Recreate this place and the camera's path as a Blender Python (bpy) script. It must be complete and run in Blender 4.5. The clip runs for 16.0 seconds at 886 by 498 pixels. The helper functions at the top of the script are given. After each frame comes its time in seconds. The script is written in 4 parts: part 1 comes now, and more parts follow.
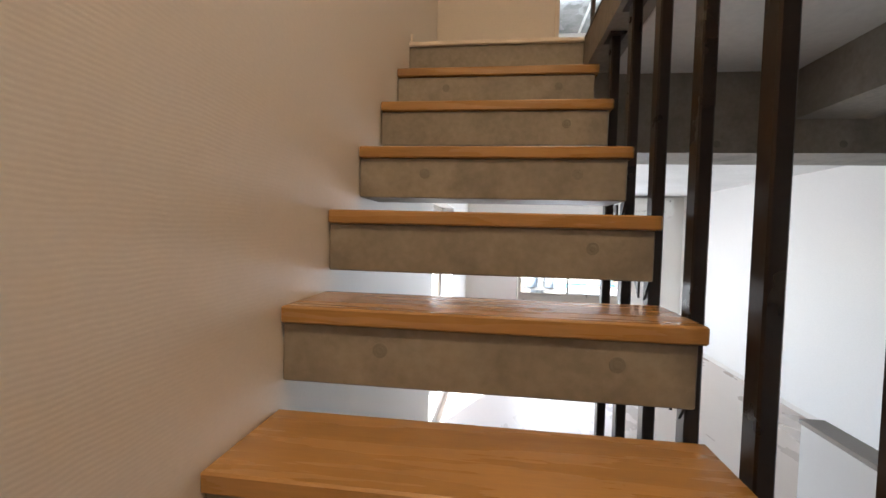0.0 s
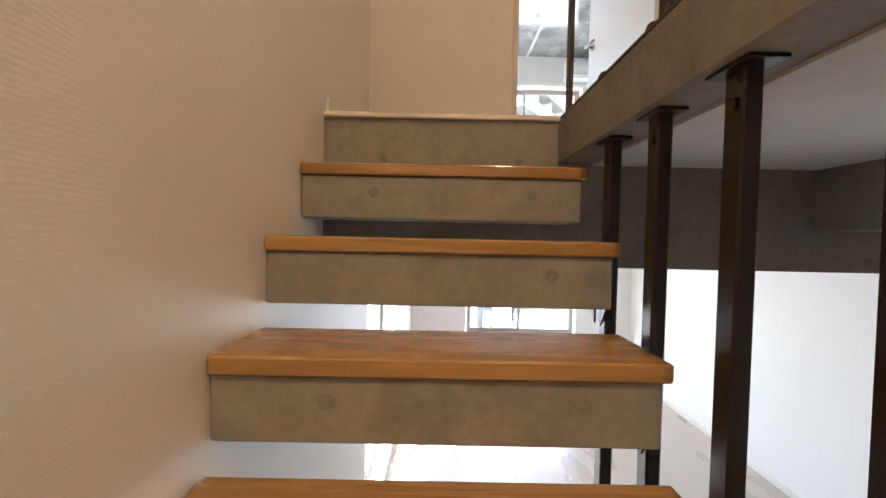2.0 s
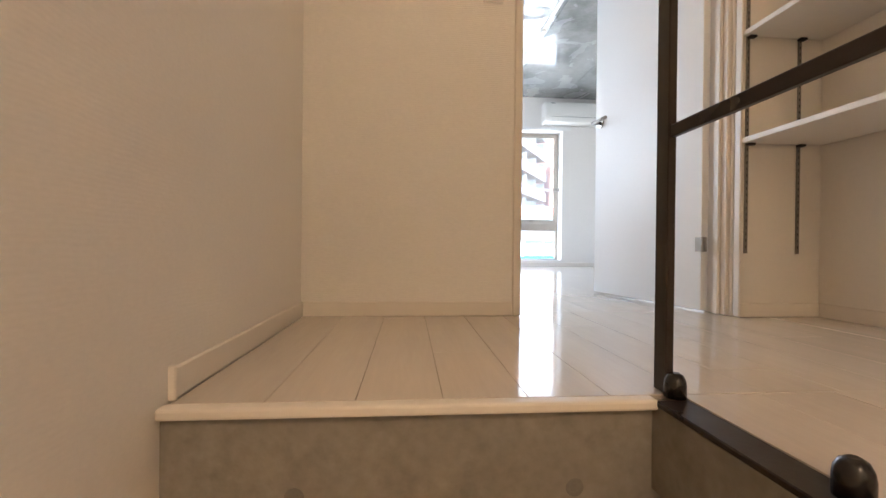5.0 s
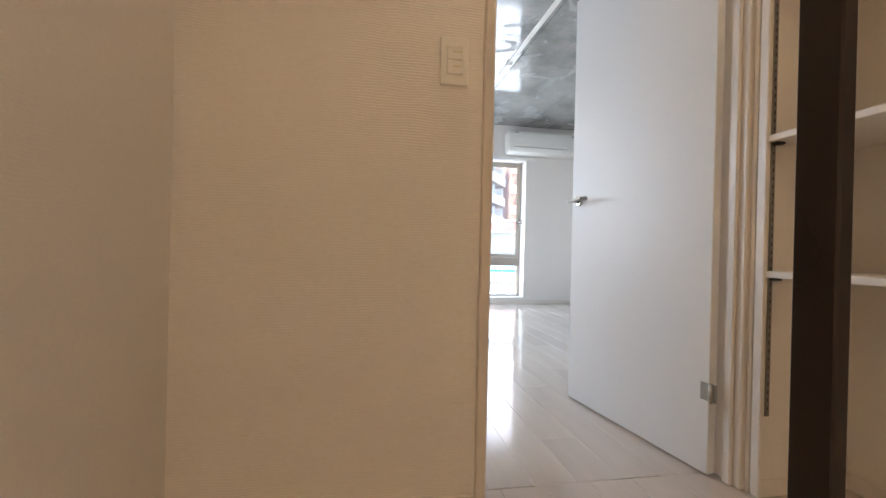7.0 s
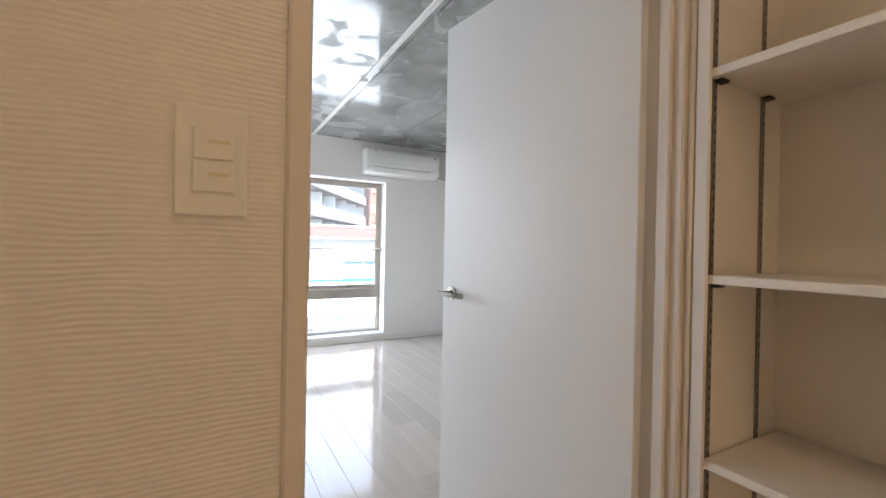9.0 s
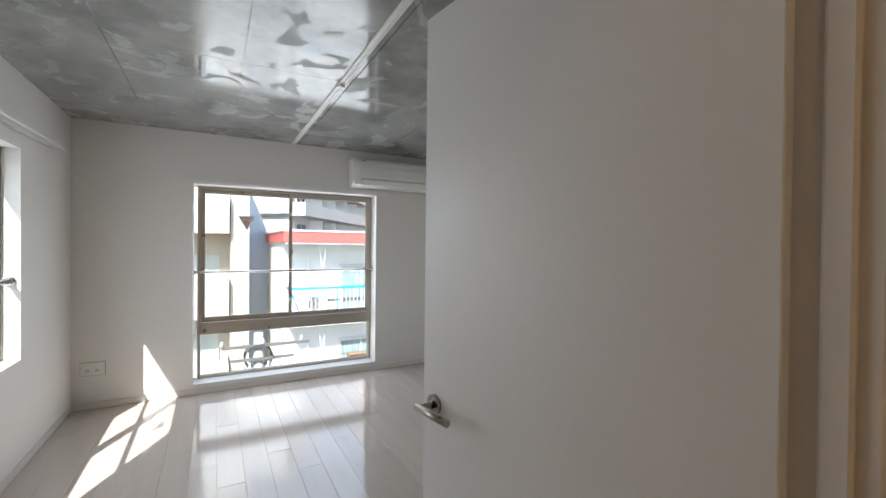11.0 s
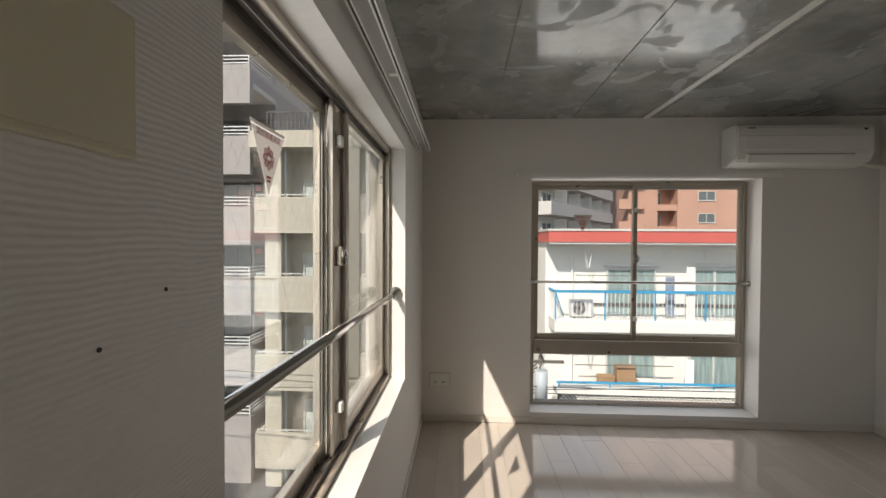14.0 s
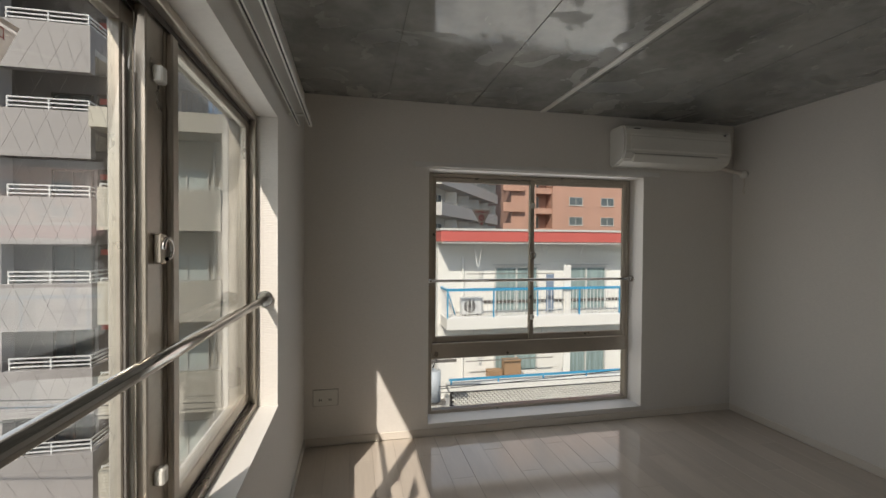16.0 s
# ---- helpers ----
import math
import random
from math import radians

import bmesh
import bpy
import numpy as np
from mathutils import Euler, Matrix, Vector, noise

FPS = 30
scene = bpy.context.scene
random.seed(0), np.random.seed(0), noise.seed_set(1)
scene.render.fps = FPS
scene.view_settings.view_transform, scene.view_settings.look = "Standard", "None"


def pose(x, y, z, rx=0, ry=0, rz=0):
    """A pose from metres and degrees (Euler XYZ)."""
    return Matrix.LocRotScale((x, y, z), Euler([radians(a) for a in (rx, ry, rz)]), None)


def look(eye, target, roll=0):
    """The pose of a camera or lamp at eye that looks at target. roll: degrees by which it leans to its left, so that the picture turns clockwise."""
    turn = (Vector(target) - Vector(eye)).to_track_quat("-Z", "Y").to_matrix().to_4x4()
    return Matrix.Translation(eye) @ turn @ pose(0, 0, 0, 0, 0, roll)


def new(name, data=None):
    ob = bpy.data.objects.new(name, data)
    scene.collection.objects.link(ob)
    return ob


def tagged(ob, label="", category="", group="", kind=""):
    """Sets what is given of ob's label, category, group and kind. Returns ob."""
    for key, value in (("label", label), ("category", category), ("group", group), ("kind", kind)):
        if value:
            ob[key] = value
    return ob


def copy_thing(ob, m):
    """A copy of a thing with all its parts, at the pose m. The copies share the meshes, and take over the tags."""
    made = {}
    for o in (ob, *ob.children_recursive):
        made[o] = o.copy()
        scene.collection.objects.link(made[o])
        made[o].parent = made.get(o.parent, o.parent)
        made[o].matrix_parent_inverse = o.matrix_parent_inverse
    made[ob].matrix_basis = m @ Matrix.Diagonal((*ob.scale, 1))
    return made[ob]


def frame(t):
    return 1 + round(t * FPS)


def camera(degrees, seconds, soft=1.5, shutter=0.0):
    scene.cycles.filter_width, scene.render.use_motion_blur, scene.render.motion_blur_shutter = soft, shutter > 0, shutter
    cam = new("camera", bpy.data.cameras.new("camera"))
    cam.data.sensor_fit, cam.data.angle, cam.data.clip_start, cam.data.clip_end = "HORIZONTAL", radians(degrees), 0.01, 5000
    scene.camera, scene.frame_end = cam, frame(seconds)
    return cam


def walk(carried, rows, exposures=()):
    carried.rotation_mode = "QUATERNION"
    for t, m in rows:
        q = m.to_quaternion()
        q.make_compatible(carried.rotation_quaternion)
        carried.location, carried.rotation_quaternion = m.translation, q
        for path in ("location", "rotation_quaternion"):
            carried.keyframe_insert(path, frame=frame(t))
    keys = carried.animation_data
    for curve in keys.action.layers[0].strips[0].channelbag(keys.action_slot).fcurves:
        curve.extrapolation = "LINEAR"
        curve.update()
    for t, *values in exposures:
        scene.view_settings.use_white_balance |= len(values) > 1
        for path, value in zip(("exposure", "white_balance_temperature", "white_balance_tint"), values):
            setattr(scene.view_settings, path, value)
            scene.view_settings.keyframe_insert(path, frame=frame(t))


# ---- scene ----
cam = camera(93.2, 16.0)
PATH = [
    (0, (0.448, -2.057, -0.925), (0.201, -0.074, -1.002), 1.5),
    (0.5, (0.397, -1.91, -0.801), (0.244, 0.083, -0.879), 1.6),
    (1, (0.39, -1.802, -0.647), (0.305, 0.195, -0.721), 1.3),
    (1.5, (0.427, -1.622, -0.57), (0.4, 0.377, -0.627), 1.3),
    (2, (0.423, -1.492, -0.428), (0.43, 0.507, -0.49), 1.2),
    (2.5, (0.381, -1.392, -0.32), (0.431, 0.607, -0.373), 1.3),
    (3, (0.42, -1.231, -0.211), (0.515, 0.766, -0.245), 1.3),
    (3.5, (0.462, -1.063, -0.072), (0.583, 0.934, -0.086), 1.1),
    (4, (0.404, -0.935, 0.007), (0.546, 1.06, -0.007), 1.0),
    (4.5, (0.364, -0.835, 0.156), (0.517, 1.159, 0.143), 0.8),
    (5, (0.397, -0.708, 0.262), (0.56, 1.285, 0.253), 0.6),
    (5.2, (0.397, -0.665, 0.339), (0.583, 1.326, 0.327), 0.7),
    (7.3, (0.491, -0.163, 0.782), (0.918, 1.791, 0.779), 1.2),
    (7.5, (0.491, -0.091, 0.813), (0.982, 1.848, 0.813), 1.1),
    (8, (0.527, 0.033, 1.002), (1.178, 1.924, 0.987), 1.0),
    (8.5, (0.624, 0.173, 1.042), (1.417, 2.01, 1.033), 1.1),
    (9, (0.712, 0.29, 1.168), (1.679, 2.041, 1.159), 1.1),
    (9.2, (0.736, 0.327, 1.183), (1.781, 2.032, 1.18), 1.1),
    (11.3, (1.018, 0.83, 1.421), (1.921, 2.614, 1.394), 0.3),
    (11.5, (0.995, 0.931, 1.416), (1.741, 2.787, 1.388), 0.3),
    (12, (0.859, 1.193, 1.427), (1.19, 3.165, 1.396), 0.2),
    (12.5, (0.721, 1.436, 1.403), (0.699, 3.436, 1.378), 0.2),
    (13, (0.628, 1.594, 1.403), (0.418, 3.583, 1.38), 0.2),
    (13.5, (0.411, 1.728, 1.409), (0.217, 3.719, 1.377), 0.2),
    (14, (0.29, 1.839, 1.454), (0.194, 3.837, 1.418), 0.3),
    (14.5, (0.261, 1.984, 1.452), (0.281, 3.984, 1.412), 0.3),
    (15, (0.281, 2.107, 1.435), (0.406, 4.102, 1.401), 0.4),
    (15.5, (0.272, 2.174, 1.446), (0.516, 4.158, 1.401), 0.3),
    (16, (0.298, 2.202, 1.419), (0.713, 4.158, 1.388), 0.4),
]
walk(cam, [(t, look(eye, target, roll)) for t, eye, target, roll in PATH],
     exposures=[(0, 2.55, 5800, 12), (3.5, 2.9, 5700, 11), (5.2, 2.8, 5600, 12), (7.5, 2.35, 5700, 12), (9.2, 2.25, 5800, 12), (11.3, 1.1, 6200, 11),
                (12.5, 0.4, 6750, 14), (14, 0.15, 7000, 14), (16, -0.25, 7000, 13)])
# ---- world, sun and lamps ----
SUN = Vector((0.488, 1.0, -0.99)).normalized()          # the way the sunlight travels
world = bpy.data.worlds.new("sky")
scene.world = world
world.use_nodes = True
wn = world.node_tree.nodes
sky = wn.new("ShaderNodeTexSky")
sky.sky_type, sky.sun_disc = "NISHITA", False
sky.sun_elevation = math.asin(-SUN.z)
sky.sun_rotation = math.atan2(-SUN.x, -SUN.y)
world.node_tree.links.new(sky.outputs[0], wn["Background"].inputs[0])
wn["Background"].inputs[1].default_value = 0.15
sun = new("sun", bpy.data.lights.new("sun", "SUN"))
sun.data.energy, sun.data.angle, sun.data.color = 4.6, radians(0.53), (1.0, 0.95, 0.87)
sun.matrix_world = look((-20, -40, 45), Vector((-20, -40, 45)) + SUN)


def sky_light(name, place, target, width, height, power):
    """Light of the sky in a window opening."""
    ob = new(name, bpy.data.lights.new(name, "AREA"))
    ob.data.shape, ob.data.size, ob.data.size_y = "RECTANGLE", width, height
    ob.data.energy, ob.data.color = power, (0.93, 0.97, 1.0)
    ob.matrix_world = look(place, target)
    return ob


for spot, power, fan in (((0.95, 0.2, 2.385), 0.42, 160), ((0.8, -2.9, 2.385), 8.0, 122)):
    lamp = new("hall_lamp", bpy.data.lights.new("hall_lamp", "AREA"))
    lamp.data.shape, lamp.data.size = "DISK", 0.11
    lamp.data.spread = radians(fan)
    lamp.data.energy, lamp.data.color = power, (1.0, 0.66, 0.35)
    lamp.matrix_world = look(spot, (spot[0], spot[1], 0))
sky_light("west_sky", (-0.245, 3.29, 1.32), (3, 3.29, 0.9), 1.7, 1.2, 7.5)
sky_light("north_sky", (1.71, 5.36, 1.05), (1.71, 0, 0.8), 1.65, 1.75, 7)
sky_light("lower_west_sky", (-0.17, 1.87, -1.6), (3, 1.87, -2.2), 1.7, 1.75, 4.0)
sky_light("lower_north_sky", (1.71, 5.36, -1.55), (1.71, 0, -1.5), 1.65, 1.75, 8)


# ---- materials ----
def mat(name, base, rough=0.5, metal=0.0, vary=0.12, scale=3.0, fine=60.0, bump=0.1, stretch=(1, 1, 1), piece=0.0,
        stain=None, stain_scale=1.2, stain_at=(0.55, 0.7), rough_vary=0.1, coat=0.0, spec=0.5, dist=0.004, flat_fine=False, worn=None, ribs=None):
    """A surface with two scales of variation, fine relief, and if asked stains and a tone of its own for each piece."""
    m = bpy.data.materials.new(name)
    m.use_nodes = True
    t = m.node_tree
    n, link = t.nodes, t.links.new
    p = n["Principled BSDF"]
    p.inputs["Metallic"].default_value = metal
    p.inputs["Specular IOR Level"].default_value = spec
    p.inputs["Coat Weight"].default_value = coat
    p.inputs["Coat Roughness"].default_value = 0.12
    geo = n.new("ShaderNodeNewGeometry")
    mapping = n.new("ShaderNodeMapping")
    mapping.inputs["Scale"].default_value = stretch
    link(geo.outputs["Position"], mapping.inputs[0])
    large, small = n.new("ShaderNodeTexNoise"), n.new("ShaderNodeTexNoise")
    large.inputs["Scale"].default_value, large.inputs["Detail"].default_value = scale, 5
    small.inputs["Scale"].default_value, small.inputs["Detail"].default_value = fine, 3
    link(mapping.outputs[0], large.inputs["Vector"])
    link(mapping.outputs[0], small.inputs["Vector"])
    mixed = n.new("ShaderNodeMath")
    mixed.operation = "MULTIPLY_ADD"
    mixed.inputs[1].default_value = 0.35
    link(small.outputs["Fac"], mixed.inputs[0])
    half = n.new("ShaderNodeMath")
    half.operation = "MULTIPLY"
    half.inputs[1].default_value = 0.65
    link(large.outputs["Fac"], half.inputs[0])
    link(half.outputs[0], mixed.inputs[2])
    ramp = n.new("ShaderNodeValToRGB")
    ramp.color_ramp.elements[0].position, ramp.color_ramp.elements[1].position = 0.3, 0.7
    ramp.color_ramp.elements[0].color = (*[max(0, c * (1 - vary)) for c in base], 1)
    ramp.color_ramp.elements[1].color = (*[min(1, c * (1 + vary)) for c in base], 1)
    link(mixed.outputs[0], ramp.inputs[0])
    colour = ramp.outputs[0]
    if stain:
        spots = n.new("ShaderNodeTexNoise")
        spots.inputs["Scale"].default_value, spots.inputs["Detail"].default_value = stain_scale, 8
        spots.inputs["Roughness"].default_value = 0.65
        link(mapping.outputs[0], spots.inputs["Vector"])
        gate = n.new("ShaderNodeMapRange")
        gate.inputs[1].default_value, gate.inputs[2].default_value = stain_at
        link(spots.outputs["Fac"], gate.inputs[0])
        mix = n.new("ShaderNodeMix")
        mix.data_type = "RGBA"
        mix.inputs[7].default_value = (*stain, 1)
        link(gate.outputs[0], mix.inputs[0])
        link(colour, mix.inputs[6])
        colour = mix.outputs[2]
    if piece:
        info = n.new("ShaderNodeObjectInfo")
        tone = n.new("ShaderNodeHueSaturation")
        step = n.new("ShaderNodeMapRange")
        step.inputs[3].default_value, step.inputs[4].default_value = 1 - piece, 1 + piece
        link(info.outputs["Random"], step.inputs[0])
        link(step.outputs[0], tone.inputs["Value"])
        link(colour, tone.inputs["Color"])
        colour = tone.outputs[0]
    link(colour, p.inputs["Base Color"])
    rr = n.new("ShaderNodeMapRange")
    rr.inputs[1].default_value, rr.inputs[2].default_value = 0.3, 0.7
    rr.inputs[3].default_value, rr.inputs[4].default_value = max(0.02, rough - rough_vary), min(1, rough + rough_vary)
    link(large.outputs["Fac"], rr.inputs[0])
    rough_out = rr.outputs[0]
    if worn:
        flakes = n.new("ShaderNodeTexNoise")
        flakes.inputs["Scale"].default_value, flakes.inputs["Detail"].default_value = worn[0], 6
        flakes.inputs["Distortion"].default_value = 0.8
        link(mapping.outputs[0], flakes.inputs["Vector"])
        edge = n.new("ShaderNodeMapRange")
        edge.inputs[1].default_value, edge.inputs[2].default_value = worn[1], worn[1] + 0.03
        link(flakes.outputs["Fac"], edge.inputs[0])
        dull = n.new("ShaderNodeMix")
        dull.inputs[3].default_value = worn[2]
        link(edge.outputs[0], dull.inputs[0])
        link(rough_out, dull.inputs[2])
        rough_out = dull.outputs[0]
    link(rough_out, p.inputs["Roughness"])
    if bump:
        b = n.new("ShaderNodeBump")
        b.inputs["Strength"].default_value, b.inputs["Distance"].default_value = bump, dist
        height = (large if flat_fine else small).outputs["Fac"]
        if ribs:
            wave = n.new("ShaderNodeTexWave")
            wave.bands_direction = "Z"
            wave.inputs["Scale"].default_value, wave.inputs["Distortion"].default_value = ribs, 6.0
            wave.inputs["Detail"].default_value, wave.inputs["Detail Scale"].default_value = 2.0, 0.22
            link(geo.outputs["Position"], wave.inputs["Vector"])
            both = n.new("ShaderNodeMath")
            both.operation = "ADD"
            link(wave.outputs["Fac"], both.inputs[0])
            link(height, both.inputs[1])
            height = both.outputs[0]
        link(height, b.inputs["Height"])
        link(b.outputs[0], p.inputs["Normal"])
    return m


def glow(name, colour, power):
    m = bpy.data.materials.new(name)
    m.use_nodes = True
    p = m.node_tree.nodes["Principled BSDF"]
    p.inputs["Base Color"].default_value = (*colour, 1)
    p.inputs["Emission Color"].default_value = (*colour, 1)
    p.inputs["Emission Strength"].default_value = power
    return m


def glass_material():
    m = bpy.data.materials.new("window_glass")
    m.use_nodes = True
    n, link = m.node_tree.nodes, m.node_tree.links.new
    clear, shine, mix, face = (n.new("ShaderNodeBsdfTransparent"), n.new("ShaderNodeBsdfGlossy"), n.new("ShaderNodeMixShader"),
                               n.new("ShaderNodeLayerWeight"))
    power, amount = n.new("ShaderNodeMath"), n.new("ShaderNodeMath")
    power.operation, power.inputs[1].default_value = "POWER", 4.0
    amount.operation, amount.inputs[1].default_value, amount.inputs[2].default_value = "MULTIPLY_ADD", 0.62, 0.05
    link(face.outputs["Facing"], power.inputs[0])
    link(power.outputs[0], amount.inputs[0])
    clear.inputs[0].default_value = (0.95, 0.97, 0.96, 1)
    shine.inputs["Roughness"].default_value = 0.01
    link(amount.outputs[0], mix.inputs[0])
    link(clear.outputs[0], mix.inputs[1])
    link(shine.outputs[0], mix.inputs[2])
    link(mix.outputs[0], n["Material Output"].inputs[0])
    return m


def screen_material():
    m = bpy.data.materials.new("insect_screen")
    m.use_nodes = True
    n, link = m.node_tree.nodes, m.node_tree.links.new
    clear, mesh, mix = n.new("ShaderNodeBsdfTransparent"), n.new("ShaderNodeBsdfDiffuse"), n.new("ShaderNodeMixShader")
    mesh.inputs[0].default_value = (0.30, 0.31, 0.30, 1)
    mix.inputs[0].default_value = 0.26
    link(clear.outputs[0], mix.inputs[1])
    link(mesh.outputs[0], mix.inputs[2])
    link(mix.outputs[0], n["Material Output"].inputs[0])
    return m


SCREEN = screen_material()
PAPER = mat("embossed_wallpaper", (0.80, 0.77, 0.725), 0.55, vary=0.04, scale=1.5, fine=1.0, bump=0.42, stretch=(40, 40, 150), dist=0.0013, rough_vary=0.06, ribs=42.0)
PAPER_HALL = mat("stair_wallpaper", (0.80, 0.765, 0.715), 0.55, vary=0.03, scale=1.5, fine=1.0, bump=0.1, stretch=(60, 60, 120), dist=0.0008, rough_vary=0.06, ribs=42.0)
WHITE = mat("white_paint", (0.80, 0.79, 0.76), 0.45, vary=0.03, fine=90, bump=0.05)
TRIM = mat("cream_trim", (0.74, 0.69, 0.62), 0.4, vary=0.025, scale=1.5, fine=20, bump=0)
CONC = mat("bare_concrete", (0.255, 0.235, 0.20), 0.6, vary=0.28, scale=4.5, fine=45, bump=0.25, stain=(0.15, 0.137, 0.115), stain_scale=4.2, stain_at=(0.5, 0.72))
CEIL = mat("sealed_concrete", (0.31, 0.315, 0.295), 0.11, vary=0.28, scale=1.9, fine=16, bump=0.12, stain=(0.16, 0.165, 0.155), stain_scale=2.4,
           stain_at=(0.47, 0.66), rough_vary=0.08, spec=0.9, dist=0.003, worn=(3.4, 0.56, 0.5))
SLAB = mat("grey_slab", (0.68, 0.68, 0.66), 0.7, vary=0.12, scale=2, fine=40, bump=0.15)
OAK = mat("varnished_wood", (0.355, 0.198, 0.062), 0.26, vary=0.2, scale=2.2, fine=16, bump=0.015, stretch=(1.2, 14, 14), piece=0.08, coat=0.25)
FLOOR = mat("pale_floor_board", (0.60, 0.535, 0.465), 0.10, vary=0.06, scale=1.6, fine=12, bump=0.02, stretch=(9, 0.8, 1), piece=0.06, rough_vary=0.03, coat=0.3)
JOINT = mat("floor_joint", (0.50, 0.44, 0.37), 0.6, fine=50)
STEEL = mat("dark_brown_steel", (0.022, 0.014, 0.011), 0.34, vary=0.25, scale=6, fine=80, bump=0.04, metal=0.2)
FRAME_BR = mat("dark_bronze_track", (0.06, 0.05, 0.045), 0.45, metal=0.5, vary=0.2, fine=60, bump=0.03)
RUBBER = mat("black_rubber", (0.012, 0.010, 0.009), 0.22, vary=0.2, fine=60, bump=0.03)
ALU = mat("champagne_aluminium", (0.47, 0.425, 0.365), 0.36, metal=0.7, vary=0.08, scale=8, fine=90, bump=0.03)
CHROME = mat("polished_steel", (0.60, 0.58, 0.55), 0.16, metal=1.0, vary=0.05, fine=70, bump=0.02, rough_vary=0.04)
NICKEL = mat("brushed_nickel", (0.42, 0.40, 0.36), 0.34, metal=1.0, vary=0.06, fine=120, bump=0.04)
PLASTIC = mat("off_white_plastic", (0.80, 0.79, 0.74), 0.35, vary=0.02, fine=40, bump=0.02)
IVORY = mat("yellowed_plastic", (0.68, 0.63, 0.46), 0.4, vary=0.03, fine=50, bump=0.02)
DARK = mat("dark_gap", (0.03, 0.03, 0.03), 0.6, fine=40)
GREY = mat("grey_rail", (0.24, 0.22, 0.20), 0.4, metal=0.5, vary=0.1, fine=90, bump=0.05)
SHELFM = mat("cream_laminate", (0.77, 0.73, 0.66), 0.4, vary=0.03, fine=60, bump=0.02)
SKIN = mat("white_door_laminate", (0.78, 0.78, 0.77), 0.4, vary=0.02, scale=2, fine=70, bump=0.04)
RED = mat("red_plastic", (0.62, 0.015, 0.03), 0.35, vary=0.08, fine=40, bump=0.02)
PAPERSIGN = mat("sign_film", (0.66, 0.60, 0.56), 0.5, vary=0.03, fine=40, bump=0)
SIGNRED = mat("sign_red_ink", (0.50, 0.02, 0.035), 0.5, vary=0.05, fine=40, bump=0)
GLASS = glass_material()


def let_light_through(m, share):
    """Thin film: part of the light passes and scatters."""
    n, link = m.node_tree.nodes, m.node_tree.links.new
    thin, mix = n.new("ShaderNodeBsdfTranslucent"), n.new("ShaderNodeMixShader")
    thin.inputs[0].default_value = (0.8, 0.76, 0.72, 1)
    mix.inputs[0].default_value = share
    link(n["Principled BSDF"].outputs[0], mix.inputs[1])
    link(thin.outputs[0], mix.inputs[2])
    link(mix.outputs[0], n["Material Output"].inputs[0])


let_light_through(PAPERSIGN, 0.5)
LAMP = glow("lamp_glow", (1.0, 0.75, 0.45), 6.0)


# ---- builders ----
def add_box(bm, a, b):
    vs = [bm.verts.new((x, y, z)) for x in (a[0], b[0]) for y in (a[1], b[1]) for z in (a[2], b[2])]
    for q in ((0, 1, 3, 2), (4, 6, 7, 5), (0, 4, 5, 1), (2, 3, 7, 6), (0, 2, 6, 4), (1, 5, 7, 3)):
        bm.faces.new([vs[i] for i in q])
    return vs


def part(name, bm, material, parent=None, label="", smooth=False):
    me = bpy.data.meshes.new(name)
    bmesh.ops.recalc_face_normals(bm, faces=bm.faces)
    bm.to_mesh(me)
    bm.free()
    me.materials.append(material)
    if smooth:
        for f in me.polygons:
            f.use_smooth = len(f.vertices) == 4
    ob = new(name, me)
    if parent:
        ob.parent = parent
    return tagged(ob, label)


def box(name, a, b, material, parent=None, bevel=0.0, label="", segments=1):
    bm = bmesh.new()
    add_box(bm, [min(p, q) for p, q in zip(a, b)], [max(p, q) for p, q in zip(a, b)])
    if bevel:
        bmesh.ops.bevel(bm, geom=bm.edges[:], offset=bevel, segments=segments, affect="EDGES", profile=0.5)
    return part(name, bm, material, parent, label)


def boxes(name, pairs, material, parent=None, label=""):
    bm = bmesh.new()
    for a, b in pairs:
        add_box(bm, a, b)
    return part(name, bm, material, parent, label)


def add_rod(bm, p, q, r, r2=None, seg=16):
    p, q = Vector(p), Vector(q)
    m = Matrix.Translation((p + q) / 2) @ (q - p).to_track_quat("Z", "Y").to_matrix().to_4x4()
    bmesh.ops.create_cone(bm, cap_ends=True, segments=seg, radius1=r, radius2=r if r2 is None else r2, depth=(q - p).length, matrix=m)


def rod(name, p, q, r, material, parent=None, r2=None, seg=16, label=""):
    bm = bmesh.new()
    add_rod(bm, p, q, r, r2, seg)
    return part(name, bm, material, parent, label, smooth=True)


def pipe(name, points, r, material, parent=None, label=""):
    c = bpy.data.curves.new(name, "CURVE")
    c.dimensions, c.bevel_depth, c.bevel_resolution = "3D", r, 3
    s = c.splines.new("POLY")
    s.points.add(len(points) - 1)
    for w, p in zip(s.points, points):
        w.co = (*p, 1)
    ob = new(name, c)
    me = bpy.data.meshes.new_from_object(ob)
    bpy.data.objects.remove(ob)
    me.materials.clear()
    me.materials.append(material)
    ob = new(name, me)
    ob.parent = parent
    return tagged(ob, label)


def thing(name, at=(0, 0, 0), label="", category="", group="", kind="", rz=0):
    ob = new(name)
    ob.empty_display_size = 0.1
    ob.matrix_basis = pose(*at, 0, 0, rz)
    return tagged(ob, label, category, group, kind)


def structure(ob, label, category):
    return tagged(ob, label, category, kind="structure")


